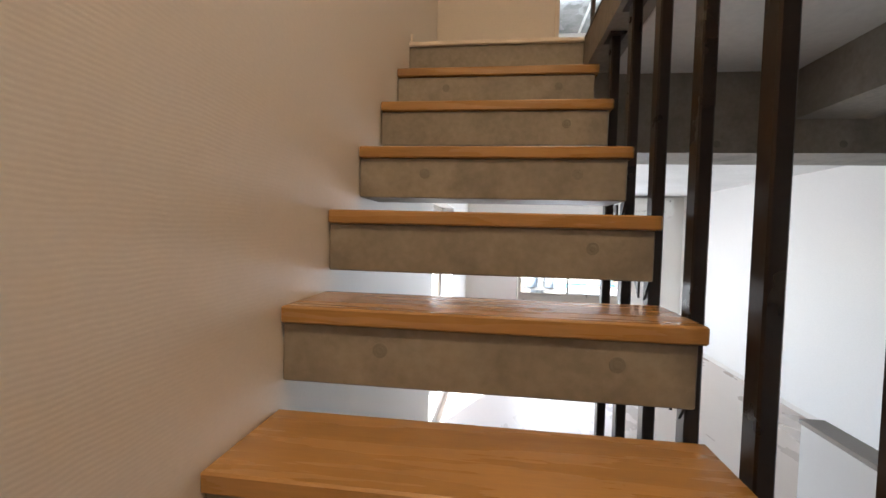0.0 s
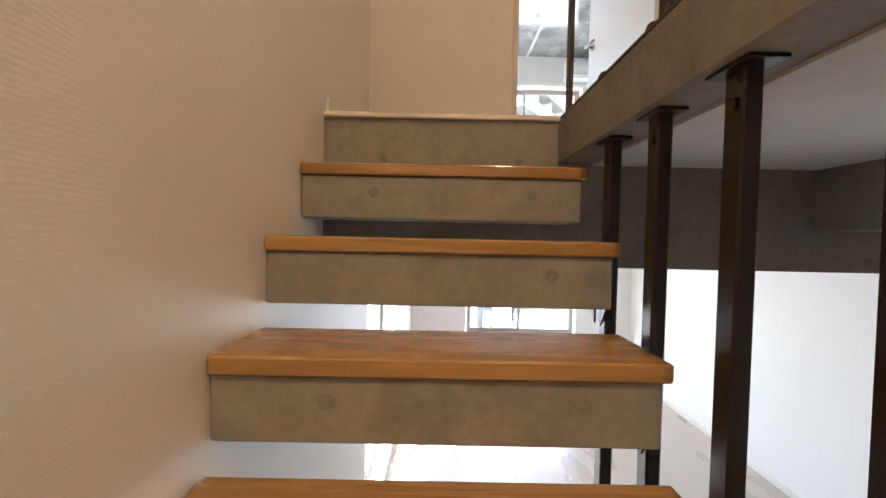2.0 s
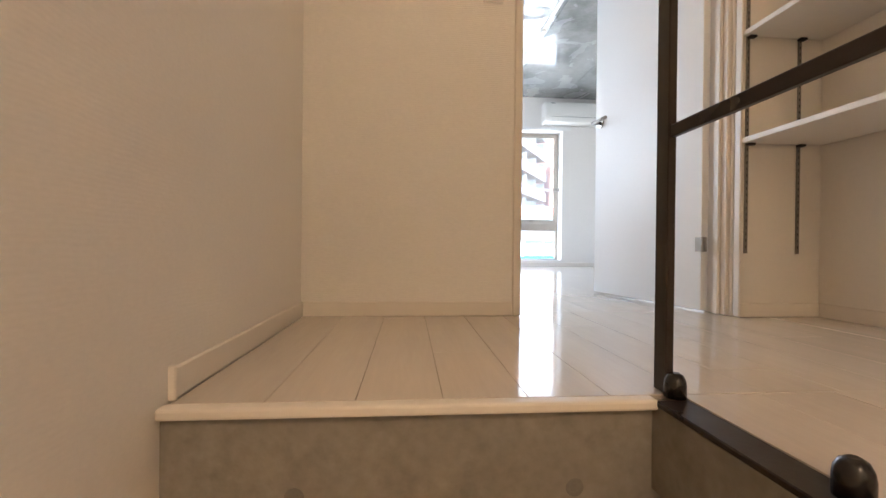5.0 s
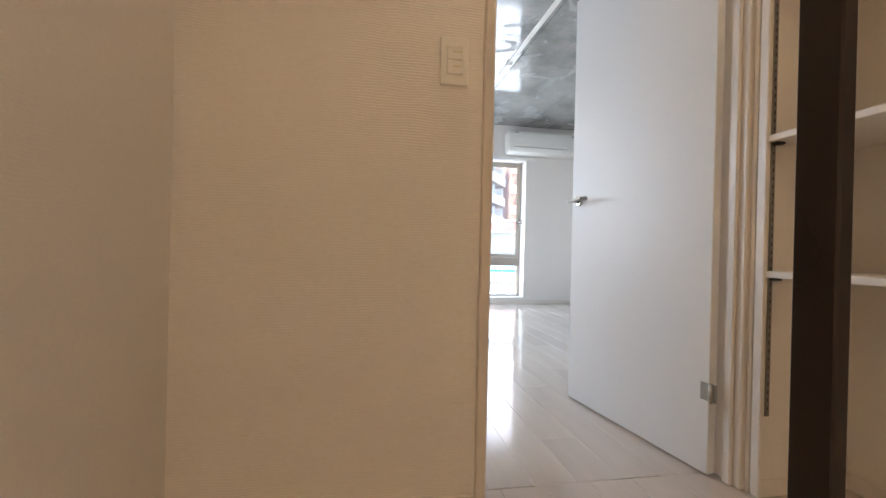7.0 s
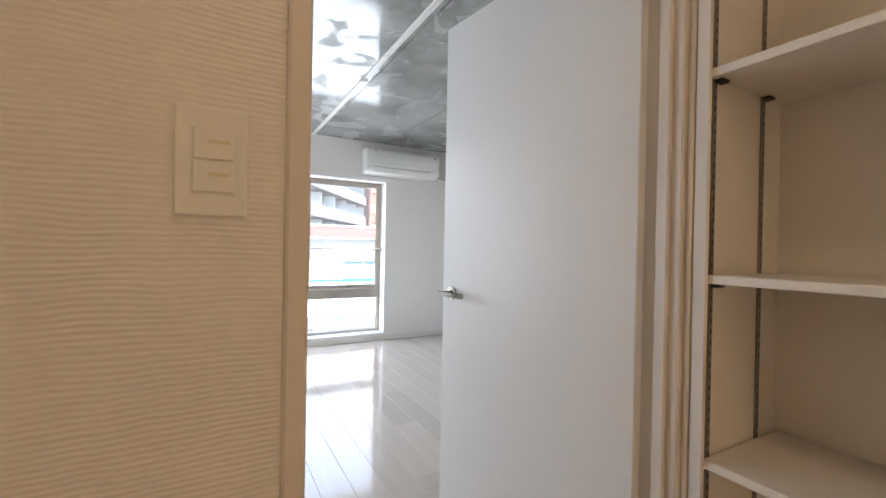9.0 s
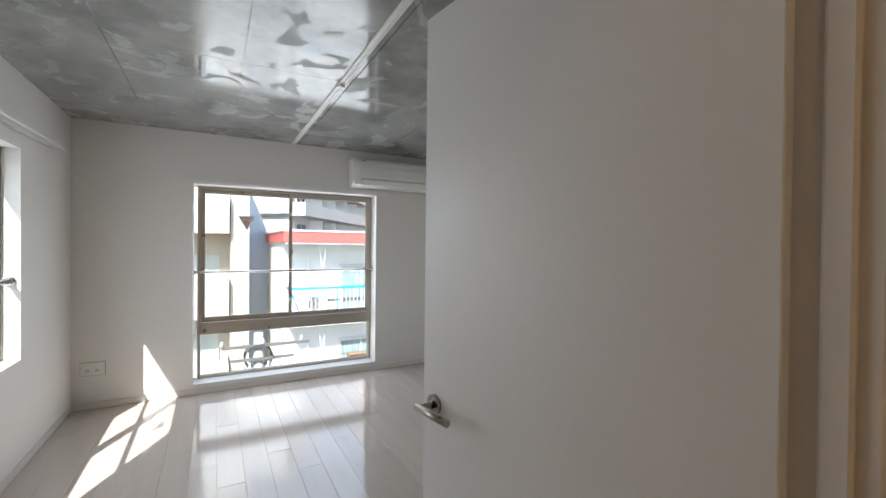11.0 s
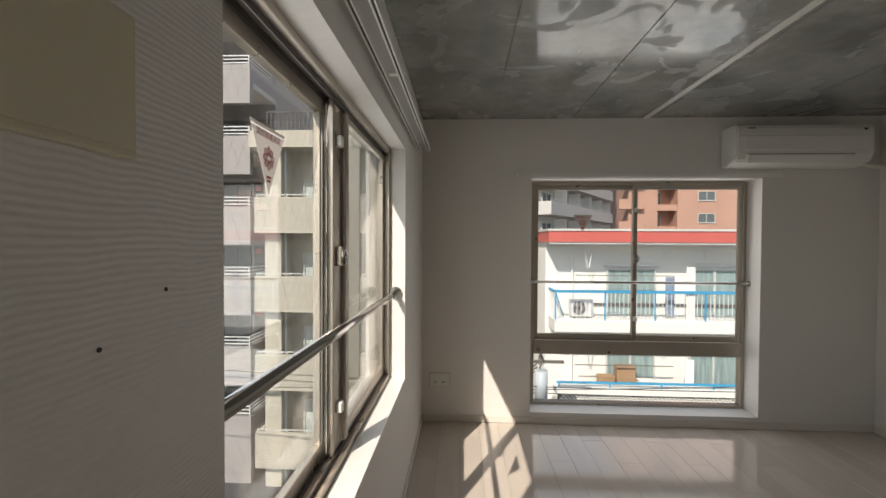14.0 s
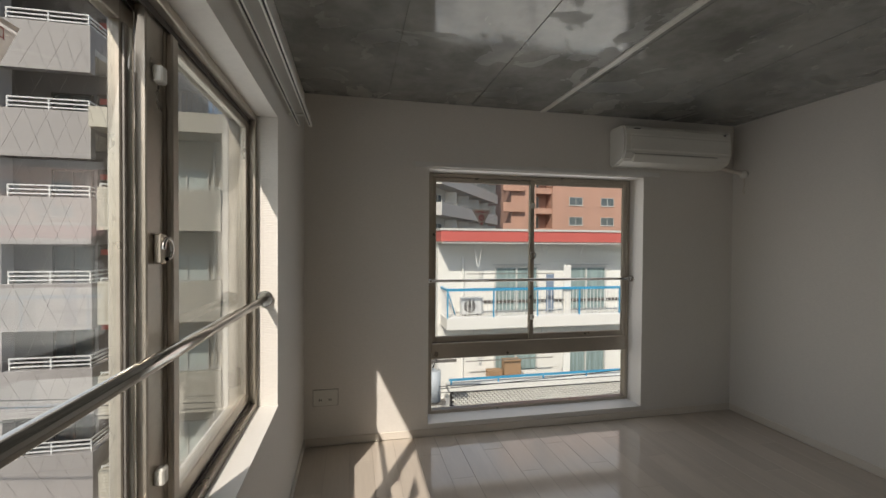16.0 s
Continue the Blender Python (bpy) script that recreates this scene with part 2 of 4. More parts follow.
def prism(name, outline, depth, material, parent=None, axis="y", label=""):
    """An outline of (across, up) pairs, given a depth along x or y."""
    bm = bmesh.new()
    make = (lambda u, w, d: (u, d, w)) if axis == "y" else (lambda u, w, d: (d, u, w))
    front = [bm.verts.new(make(u, w, depth[0])) for u, w in outline]
    back = [bm.verts.new(make(u, w, depth[1])) for u, w in outline]
    bm.faces.new(front)
    bm.faces.new(back[::-1])
    for i in range(len(outline)):
        j = (i + 1) % len(outline)
        bm.faces.new((front[i], back[i], back[j], front[j]))
    return part(name, bm, material, parent, label)


# ---- plan ----
LOW = -2.61            # floor of the storey below
TOP = 2.43             # ceiling
HALL_W, ROOM_W, EAST = 0.0, -0.036, 3.47
DIV0, DIV1 = 0.885, 0.985   # wall between hall and room
NORTH, OUT_N, OUT_W = 5.205, 5.45, -0.26
SOUTH = -3.3
LW = (2.395, 4.187, 0.677, 1.97)    # west window: y, y, z, z
NW = (0.83, 2.60, 0.085, 1.955)     # north window: x, x, z, z
RISE, RUN = 0.2175, 0.2435
LLW = (0.98, 2.75, LOW + 0.1, LOW + 1.97)

# ---- structure ----
structure(boxes("wall_stair", [((OUT_W, SOUTH, LOW), (HALL_W, 0.93, TOP))], PAPER_HALL), "white wallpapered wall along the stair", "wall")
structure(boxes("wall_west", [
    ((OUT_W, 0.93, -0.2), (ROOM_W, LW[0], TOP)), ((OUT_W, LW[1], -0.2), (ROOM_W, OUT_N, TOP)),
    ((OUT_W, LW[0], -0.2), (ROOM_W, LW[1], LW[2])), ((OUT_W, LW[0], LW[3]), (ROOM_W, LW[1], TOP)),
    ((OUT_W, 0.93, LOW), (ROOM_W, LLW[0], -0.2)), ((OUT_W, LLW[1], LOW), (ROOM_W, OUT_N, -0.2)),
    ((OUT_W, LLW[0], LOW), (ROOM_W, LLW[1], LLW[2])), ((OUT_W, LLW[0], LLW[3]), (ROOM_W, LLW[1], -0.2)),
], PAPER), "white embossed wallpaper wall with window openings", "wall")
north = []
for z0, z1, base in ((-0.2, TOP, 0), (LOW, -0.2, LOW)):
    north += [((ROOM_W, NORTH, z0), (NW[0], OUT_N, z1)), ((NW[1], NORTH, z0), (EAST, OUT_N, z1)),
              ((NW[0], NORTH, z0), (NW[1], OUT_N, base + NW[2])), ((NW[0], NORTH, base + NW[3]), (NW[1], OUT_N, z1))]
structure(boxes("wall_north", north, PAPER), "white wallpapered wall with a tall window opening", "wall")
structure(boxes("wall_east", [((EAST, SOUTH, LOW), (EAST + 0.2, OUT_N, TOP))], PAPER), "plain white wallpapered wall", "wall")
structure(boxes("wall_south", [((OUT_W, SOUTH - 0.15, LOW), (EAST + 0.2, SOUTH, TOP))], PAPER), "plain white wallpapered wall", "wall")
structure(boxes("wall_divider", [((HALL_W, DIV0, 0), (0.797, DIV1, TOP)), ((1.70, DIV0, 0), (EAST, DIV1, TOP)),
                                 ((0.797, DIV0, 2.05), (1.70, DIV1, TOP))], PAPER), "wallpapered wall between hall and room", "wall")
# hall side of the shelf niche
NX0, NX1, NY0, NY1 = 1.69, 2.03, -0.95, 0.835
structure(boxes("wall_niche", [((NX1, NY0 - 0.08, 0), (NX1 + 0.1, NY1, TOP)), ((NX0, NY1, 0), (NX1 + 0.1, DIV0, TOP)),
                               ((NX0, NY0 - 0.08, 0), (NX1, NY0, TOP)), ((NX0, SOUTH, 0), (NX0 + 0.1, NY0 - 0.08, TOP))], SHELFM),
          "plain cream shelf niche in the hall", "wall")

# ceiling panels left by the formwork, joints sunk between them
bm = bmesh.new()
add_box(bm, (OUT_W, SOUTH - 0.15, TOP + 0.006), (EAST + 0.2, OUT_N, TOP + 0.2))
xs = [ROOM_W, 0.52, 1.14, 1.76, 2.57, EAST]
ys = [DIV1, 1.53, 3.335, 5.13, NORTH]
for i in range(5):
    for j in range(4):
        drop = 0.0015 * ((i * 3 + j * 5) % 3)
        add_box(bm, (xs[i] + 0.003, ys[j] + 0.003, TOP - drop), (xs[i + 1] - 0.003, ys[j + 1] - 0.003, TOP + 0.008))
structure(part("ceiling", bm, CEIL), "glossy sealed bare concrete ceiling with form joints", "ceiling")
structure(boxes("ceiling_hall", [((HALL_W, SOUTH, TOP - 0.004), (NX1 + 0.1, DIV0, TOP + 0.004))], WHITE), "plain white hall ceiling", "ceiling")

# floors: base slabs, the boards come last
room_floor = structure(boxes("floor_room", [((ROOM_W, DIV1, -0.2), (EAST, NORTH, -0.009))], JOINT), "pale cream floor boards, glossy", "floor")
hall_floor = structure(boxes("floor_hall", [((HALL_W, 0.01, -0.15), (NX1, DIV1, -0.009)), ((0.885, SOUTH, -0.15), (NX1, 0.01, -0.009)),
                                            ((NX1, SOUTH, -0.15), (EAST, DIV1, -0.009))], JOINT),
                       "pale cream floor boards of the hall", "floor")
structure(boxes("floor_lower", [((OUT_W, SOUTH - 0.1, LOW - 0.15), (EAST + 0.2, OUT_N, LOW))],
                mat("lower_floor_vinyl", (0.55, 0.47, 0.40), 0.3, vary=0.03, scale=1.0, fine=14, bump=0.02, stretch=(3, 1, 1))), "pale beige floor of the storey below", "floor")
structure(boxes("ceiling_lower", [((0.95, SOUTH, -0.168), (EAST, 0.0, -0.151)), ((ROOM_W, 0.32, -0.245), (EAST, NORTH, -0.201))], SLAB),
          "pale concrete underside of the upper floor", "ceiling")

# concrete beams round the stair
landing_beam = structure(boxes("beam_landing", [((HALL_W, 0.0, -0.53), (EAST, 0.32, -0.018))], CONC), "bare concrete landing beam with form-tie marks", "beam")
side_beam = structure(boxes("beam_side", [((0.83, SOUTH, -0.160), (0.95, 0.0, -0.012))], CONC), "bare concrete edge beam along the stairwell", "beam")
structure(boxes("beam_cross", [((1.745, SOUTH, -0.382), (2.05, -0.002, -0.168))], CONC), "bare concrete beam under the slab", "beam")


def tie_mark(parent, x, y, z, axis="y", s=-1):
    d = (0, 0.004 * s, 0) if axis == "y" else (0.004 * s, 0, 0)
    bm = bmesh.new()
    c = Vector((x, y, z))
    add_rod(bm, c - Vector(d) * 0.6, c + Vector(d) * 0.25, 0.018, 0.0155, 20)
    add_rod(bm, c + Vector(d) * 0.2, c + Vector(d) * 0.5, 0.009, 0.007, 12)
    part("form_tie_mark", bm, PLUG, parent)


PLUG = mat("mortar_plug", (0.19, 0.176, 0.155), 0.8, vary=0.2, scale=20, fine=90, bump=0.3)
for x, z in ((0.212, -0.155), (0.69, -0.155), (0.205, -0.485), (0.67, -0.485), (1.43, -0.49), (1.95, -0.49), (2.55, -0.49)):
    tie_mark(landing_beam, x, 0.0, z)
structure(box("trim_landing", (HALL_W, -0.018, -0.018), (0.832, 0.012, 0.001), TRIM, bevel=0.005, segments=2), "cream nosing strip along the landing edge", "trim")
structure(box("trim_side", (0.828, SOUTH, -0.012), (0.888, -0.012, -0.001), STEEL, bevel=0.002), "dark steel strip along the stairwell edge", "trim")

# baseboards
BASE = 0.055
for n, (a, b) in enumerate((((HALL_W, 0.03, 0), (HALL_W + 0.009, DIV0, BASE)), ((HALL_W + 0.009, DIV0 - 0.009, 0), (0.797, DIV0, BASE)),
                            ((NX0, NY1 - 0.008, 0), (NX1, NY1, BASE)), ((NX1 - 0.008, NY0, 0), (NX1, NY1 - 0.008, BASE)),
                            ((ROOM_W, DIV1, 0), (ROOM_W + 0.009, NORTH, BASE)), ((ROOM_W + 0.009, NORTH - 0.009, 0), (EAST - 0.009, NORTH, BASE)),
                            ((EAST - 0.009, DIV1, 0), (EAST, NORTH, BASE)),
                            ((EAST - 0.009, 0, LOW), (EAST, NORTH, LOW + BASE)), ((ROOM_W, LLW[1] + .05, LOW), (ROOM_W + 0.009, NORTH, LOW + BASE)))):
    structure(box("baseboard_%d" % (n + 1), a, b, TRIM, bevel=0.003), "cream baseboard along the wall", "baseboard")
box("end_cap", (-0.001, 0.022, 0), (0.012, 0.031, BASE + 0.004), TRIM, bpy.data.objects["baseboard_1"], 0.002)


# ---- windows ----
def sash(name, parent, u0, u1, z0, z1, d0, d1, place, bar=0.035, low=0.045):
    """A sliding sash: four bars and a pane. place turns (along, depth, up) into the room's axes."""
    s = None
    for nm, a, b in (("stile", (u0, z0), (u0 + bar, z1)), ("stile", (u1 - bar, z0), (u1, z1)),
                     ("bottom_rail", (u0 + bar, z0), (u1 - bar, z0 + low)), ("top_rail", (u0 + bar, z1 - bar), (u1 - bar, z1))):
        ob = box(nm, place(a[0], d0, a[1]), place(b[0], d1, b[1]), ALU, parent, 0.003)
    mid = (d0 + d1) / 2
    pane = box("pane", place(u0 + bar, mid - 0.003, z0 + low), place(u1 - bar, mid + 0.003, z1 - bar), GLASS, parent, label="clear window glass")
    pane.visible_shadow = False
    return ob


def outer_frame(win, u0, u1, z0, z1, d0, d1, place, t=0.028):
    for nm, a, b in (("jamb", (u0, z0), (u0 + t, z1)), ("jamb", (u1 - t, z0), (u1, z1)), ("head", (u0 + t, z1 - t), (u1 - t, z1)),
                     ("sill", (u0 + t, z0), (u1 - t, z0 + t))):
        box(nm, place(a[0], d0, a[1]), place(b[0], d1, b[1]), ALU, win, 0.003)


def latch(win, place, u, z, d):
    p = lambda a, b, c: place(u + a, d + b, z + c)
    body = box("latch", p(-0.013, 0.0, -0.035), p(0.013, -0.02, 0.035), ALU, win, 0.004, "crescent latch")
    ring = [p(0.022 * math.cos(a * 0.35) - 0.005, -0.028, 0.024 * math.sin(a * 0.35)) for a in range(-5, 10)]
    pipe("lever", ring, 0.005, CHROME, body)


def stop(win, place, u, z, d):
    box("sash_stop", place(u - 0.014, d, z - 0.02), place(u + 0.014, d - 0.022, z + 0.02), PLASTIC, win, 0.004)


west = lambda u, d, z: (-d, u, z)          # d: metres outward from x = 0
W1 = thing("window_1", label="champagne aluminium sliding window in the long wall", category="window", kind="structure")
outer_frame(W1, LW[0], LW[1], LW[2], LW[3], 0.122, 0.235, west)
boxes("track", [((-0.147, LW[0] + 0.028, LW[2] + 0.0285), (-0.143, LW[1] - 0.028, LW[2] + 0.042)), ((-0.180, LW[0] + 0.028, LW[2] + 0.0285), (-0.176, LW[1] - 0.028, LW[2] + 0.042)),
                ((-0.147, LW[0] + 0.028, LW[3] - 0.046), (-0.143, LW[1] - 0.028, LW[3] - 0.0285)), ((-0.180, LW[0] + 0.028, LW[3] - 0.046), (-0.176, LW[1] - 0.028, LW[3] - 0.0285))],
      FRAME_BR, W1, "dark sliding tracks")
mid = 3.30
sash("sash", W1, LW[0] + 0.028, 3.268, LW[2] + 0.03, LW[3] - 0.03, 0.184, 0.210, west, 0.058, 0.06)
sash("sash", W1, 3.338, LW[1] - 0.028, LW[2] + 0.03, LW[3] - 0.03, 0.150, 0.174, west, 0.04, 0.06)
# meeting stile: a flat latch face and a raised bead beside it
box("meeting_stile", (-0.176, 3.248, LW[2] + 0.03), (-0.152, 3.336, LW[3] - 0.03), ALU, W1, 0.003)
box("bead", (-0.1495, 3.338, LW[2] + 0.05), (-0.134, 3.376, LW[3] - 0.05), ALU, W1, 0.004)
box("weather_strip", (-0.1835, 3.214, LW[2] + 0.09), (-0.178, 3.228, LW[3] - 0.09), GREY, W1, 0.001)
box("weather_strip", (-0.1835, 3.236, LW[2] + 0.09), (-0.178, 3.246, LW[3] - 0.09), PLASTIC, W1, 0.001)
latch(W1, west, 3.288, 1.40, 0.152)
for z in (0.87, 1.80):
    stop(W1, west, 3.288, z, 0.152)
screen = box("insect_screen", (-0.2305, mid - 0.02, LW[2] + 0.03), (-0.2295, LW[1] - 0.03, LW[3] - 0.03), SCREEN, W1, label="grey insect screen")
screen.visible_shadow = False
# diamond wire cast into the glass of the first sash
bm = bmesh.new()
P0, P1, Q0, Q1, PITCH = LW[0] + 0.09, 3.208, LW[2] + 0.092, LW[3] - 0.065, 0.048
for k in range(-46, 70):
    for s in (-1, 1):
        ends = []
        for t in np.linspace(0, 1, 2):
            ends.append((P0 + PITCH * k + s * (Q1 - Q0) * 0.62 * t, Q0 + (Q1 - Q0) * t))
        (u0, z0), (u1, z1) = ends
        lo, hi = sorted(((P0 - u0) / (u1 - u0), (P1 - u0) / (u1 - u0)))
        lo, hi = max(lo, 0), min(hi, 1)
        if hi - lo > 0.02:
            a, b = (u0 + (u1 - u0) * lo, z0 + (z1 - z0) * lo), (u0 + (u1 - u0) * hi, z0 + (z1 - z0) * hi)
            add_rod(bm, (-0.197, *a), (-0.197, *b), 0.00022, seg=4)
part("glass_wire", bm, GREY, W1, "diamond wire cast in the glass").visible_shadow = False
structure(boxes("window_sill_1", [((-0.121, LW[0] + 0.002, LW[2] - 0.004), (ROOM_W + 0.004, LW[1] - 0.002, LW[2] + 0.006))], WHITE), "white painted window sill", "sill")

northward = lambda u, d, z: (u, NORTH + d, z)


def north_window(win, base):
    x0, x1, z0, z1 = NW[0] + 0.03, NW[1] + 0.0, base + NW[2], base + NW[3]
    outer_frame(win, x0, x1, z0, z1, 0.17, 0.235, northward)
    box("transom", northward(x0 + 0.028, 0.165, base + 0.515), northward(x1 - 0.028, 0.235, base + 0.635), ALU, win, 0.004)
    m = (x0 + x1) / 2 - 0.015
    sash("sash", win, x0 + 0.028, m + 0.02, base + 0.635, z1 - 0.028, 0.204, 0.228, northward)
    sash("sash", win, m - 0.02, x1 - 0.028, base + 0.635, z1 - 0.028, 0.176, 0.2, northward)
    pane = box("lower_pane", northward(x0 + 0.028, 0.2, z0 + 0.028), northward(x1 - 0.028, 0.206, base + 0.515), GLASS, win)
    pane.visible_shadow = False
    latch(win, northward, m, base + 1.32, 0.176)
    for z in (0.82, 1.72):
        stop(win, northward, m, base + z, 0.176)


W2 = thing("window_2", label="champagne aluminium sliding window with a fixed low pane", category="window", kind="structure")
north_window(W2, 0)
W3 = thing("window_3", label="aluminium window of the storey below", category="window", kind="structure")
north_window(W3, LOW)
W4 = thing("window_4", label="tall sliding balcony window of the storey below", category="window", kind="structure")
outer_frame(W4, LLW[0], LLW[1], LLW[2], LLW[3], 0.175, 0.25, west)
lm = (LLW[0] + LLW[1]) / 2
sash("sash", W4, LLW[0] + 0.028, lm + 0.02, LLW[2] + 0.028, LLW[3] - 0.028, 0.214, 0.24, west)
sash("sash", W4, lm - 0.02, LLW[1] - 0.028, LLW[2] + 0.028, LLW[3] - 0.028, 0.182, 0.208, west)
for n, base in enumerate((0, LOW)):
    structure(boxes("window_sill_%d" % (n + 2), [((NW[0] + 0.002, NORTH - 0.004, base + NW[2] - 0.004), (NW[1] - 0.002, NORTH + 0.168, base + NW[2] + 0.006))], WHITE),
              "white painted window sill", "sill")


def guard_bar(p, q, r, label):
    ob = thing("guard_bar", p, label, "guard bar", "window guard bars")
    d = Vector(q) - Vector(p)
    u = d.normalized()
    rod("bar", (0, 0, 0), d, r, CHROME, ob, seg=20)
    for c, s in ((Vector(), 1), (d, -1)):
        fl = rod("flange", c, c + u * s * 0.012, r * 2.1, CHROME, ob, seg=20)
        rod("collar", c + u * s * 0.012, c + u * s * 0.03, r * 1.45, CHROME, ob, seg=20)
    return ob


guard_bar((-0.088, LW[0], 1.185), (-0.088, LW[1], 1.165), 0.016, "polished steel tube across the window recess")
guard_bar((NW[0], NORTH + 0.13, 1.125), (NW[1], NORTH + 0.13, 1.125), 0.0115, "polished steel tube across the far window")


def warning_sign(name, at, rz, size, back=False):
    """A downward triangle of film with four characters' worth of bars and a rosette."""
    ob = thing(name, at, "red and white fire access triangle stuck on the glass", "sign", "window triangles", rz=rz)
    s = size
    prism("film", [(-s / 2, s * 0.52), (s / 2, s * 0.52), (0, -s * 0.38)], (-0.0006, 0.0006), PAPERSIGN, ob)
    for n, word in enumerate("消防隊進入口"):
        c = bpy.data.curves.new("letter", "FONT")
        c.body, c.size, c.align_x = word, s * 0.115, "CENTER"
        t = new("letter", c)
        me = bpy.data.meshes.new_from_object(t)
        bpy.data.objects.remove(t)
        me.materials.clear()
        me.materials.append(SIGNRED)
        for d in (-1, 1):
            o = new("letter", me)
            o.parent = ob
            o.matrix_basis = pose((n - 2.5) * s * 0.118, -0.0012, s * 0.36, 90, 0, 0)
            if d > 0:
                o.matrix_basis = pose(-(n - 2.5) * s * 0.118, 0.0012, s * 0.36, 90, 0, 180)
    for k in range(8):
        a = k * math.tau / 8
        turn = lambda u, v: (s * (u * math.cos(a) + v * math.sin(a)), s * (0.11 - u * math.sin(a) + v * math.cos(a)))
        for side in (-1, 1):
            prism("petal", [turn(side * 0.006, 0.03), turn(side * 0.045, 0.10), turn(side * 0.028, 0.145), turn(side * 0.004, 0.165), turn(side * 0.014, 0.14), turn(side * 0.028, 0.10)],
                  (-0.0011, 0.0011), SIGNRED, ob)
        prism("petal_rib", [turn(-0.004, 0.05), turn(0.004, 0.05), turn(0.003, 0.13), turn(-0.003, 0.13)], (-0.001, 0.001), SIGNRED, ob)
    boxes("small_print", [((-s * 0.07, -0.001, -s * 0.16), (s * 0.07, 0.001, -s * 0.13)), ((-s * 0.05, -0.001, -s * 0.21), (s * 0.05, 0.001, -s * 0.18))], SIGNRED, ob)
    return ob


warning_sign("window_triangle", (-0.1925, 2.858, 1.637), 90, 0.186)
warning_sign("window_triangle", (1.292, NORTH + 0.209, 1.60), 0, 0.162)


def curtain_rail(name, length, at, rz, double=False, tall=0.016):
    ob = thing(name, at, "white metal curtain rail with end stops", "curtain rail", "curtain rails", rz=rz)
    for k in range(2 if double else 1):
        off = -0.035 - 0.06 * k
        boxes("rail", [((0, off - 0.009, 0), (length, off + 0.009, 0.004)), ((0, off - 0.009, 0.004), (length, off - 0.006, tall)),
                       ((0, off + 0.006, 0.004), (length, off + 0.009, tall)), ((0, off - 0.009, -0.006), (length, off - 0.004, 0)),
                       ((0, off + 0.004, -0.006), (length, off + 0.009, 0))], WHITE, ob)
        boxes("slot", [((0.002, off - 0.004, -0.002), (length - 0.002, off + 0.004, -0.0005))], DARK, ob)
        for u in (0, length):
            box("end_stop", (u - 0.008, off - 0.011, -0.008), (u + 0.008, off + 0.011, tall + 0.002), PLASTIC, ob, 0.003)
    for u in (0.12, length / 2, length - 0.12):
        box("bracket", (u - 0.012, -0.05 - (0.06 if double else 0), tall), (u + 0.012, 0, tall + 0.006), PLASTIC, ob, 0.002)
    return ob


curtain_rail("curtain_rail", 2.42, (ROOM_W, 2.2, 2.06), 90, True)
curtain_rail("curtain_rail", 2.0, (0.715, NORTH, 1.968), 0, tall=0.026)

# ---- stair ----
for i in range(1, 12):
    y, z = -RUN * i - 0.012, -RISE * i
    st = thing("stair_step", (0, y, z), "varnished wooden tread on a bare concrete block", "step", "stair steps")
    box("tread", (0.003, 0, -0.036), (0.85, 0.24, 0), OAK, st, 0.004, "varnished brown wooden tread")
    box("concrete_block", (0.004, 0.012, -0.163), (0.836, 0.232, -0.037), CONC, st, 0.003, "bare concrete block under the tread")
    for x in ((0.217, 0.69) if i % 2 else (0.69,)):
        tie_mark(st, x, 0.012, -0.085)
    bpy.data.objects[st.name].location = (0, y, z)


def baluster(y, top, foot, z):
    ob = thing("baluster", (0.878, y, foot), "dark brown square steel baluster hung from the beam", "baluster", "stair balusters")
    h = top - foot
    box("tube", (-0.016, -0.022, 0), (0.016, 0.022, h), STEEL, ob, 0.004)
    box("top_plate", (-0.03, -0.05, h - 0.004), (0.03, 0.05, h + 0.002), STEEL, ob, 0.001)
    rod("bolt", (-0.021, 0, h - 0.055), (-0.015, 0, h - 0.055), 0.011, STEEL, ob, seg=6)
    for s in (-1, 1):
        prism("step_bracket", [(s * 0.022, z), (s * 0.022, z + 0.06), (s * 0.065, z + 0.06)], (-0.03, -0.024), STEEL, ob, "x")
    return ob


for i in range(1, 11):
    baluster(-0.362 - 0.2435 * (i - 1), -0.163, LOW, -RISE * (i + 1) - 0.163 - 0.06 - LOW)
# each rubber cap covers a bolt on top of the beam
for y in (0.0, -0.30, -0.575, -0.655, -0.95, -1.25):
    cap = thing("bolt_cap", (0.872, y, 0.0), "black domed rubber cap over a bolt", "cap", "bolt caps")
    bm = bmesh.new()
    r = 0.0185
    prof = [(r, 0.0), (r, 0.022), (r * 0.92, 0.031), (r * 0.7, 0.039), (r * 0.36, 0.043)]
    rings = [[bm.verts.new((a * math.cos(k * math.tau / 20), a * math.sin(k * math.tau / 20), h)) for k in range(20)] for a, h in prof]
    for lo, hi in zip(rings, rings[1:]):
        for k in range(20):
            bm.faces.new((lo[k], lo[(k + 1) % 20], hi[(k + 1) % 20], hi[k]))
    bm.faces.new(rings[-1])
    bm.faces.new(rings[0][::-1])
    part("dome", bm, RUBBER, cap, smooth=True)

rail = thing("stair_railing", (0.872, 0.035, 0), "dark brown flat steel railing round the stairwell", "railing")
for y in (0.0, -0.66, -1.32, -1.98):
    box("post", (-0.008, y - 0.019, -0.002), (0.008, y + 0.019, 1.0), STEEL, rail, 0.002)
for z in (0.465, 0.98):
    box("rail", (-0.006, -2.0, z), (0.006, -0.02, z + 0.023), STEEL, rail, 0.002)

# ---- hall things ----
def casing(name, a, b):
    return box(name, a, b, TRIM, DOORSET, 0.004)


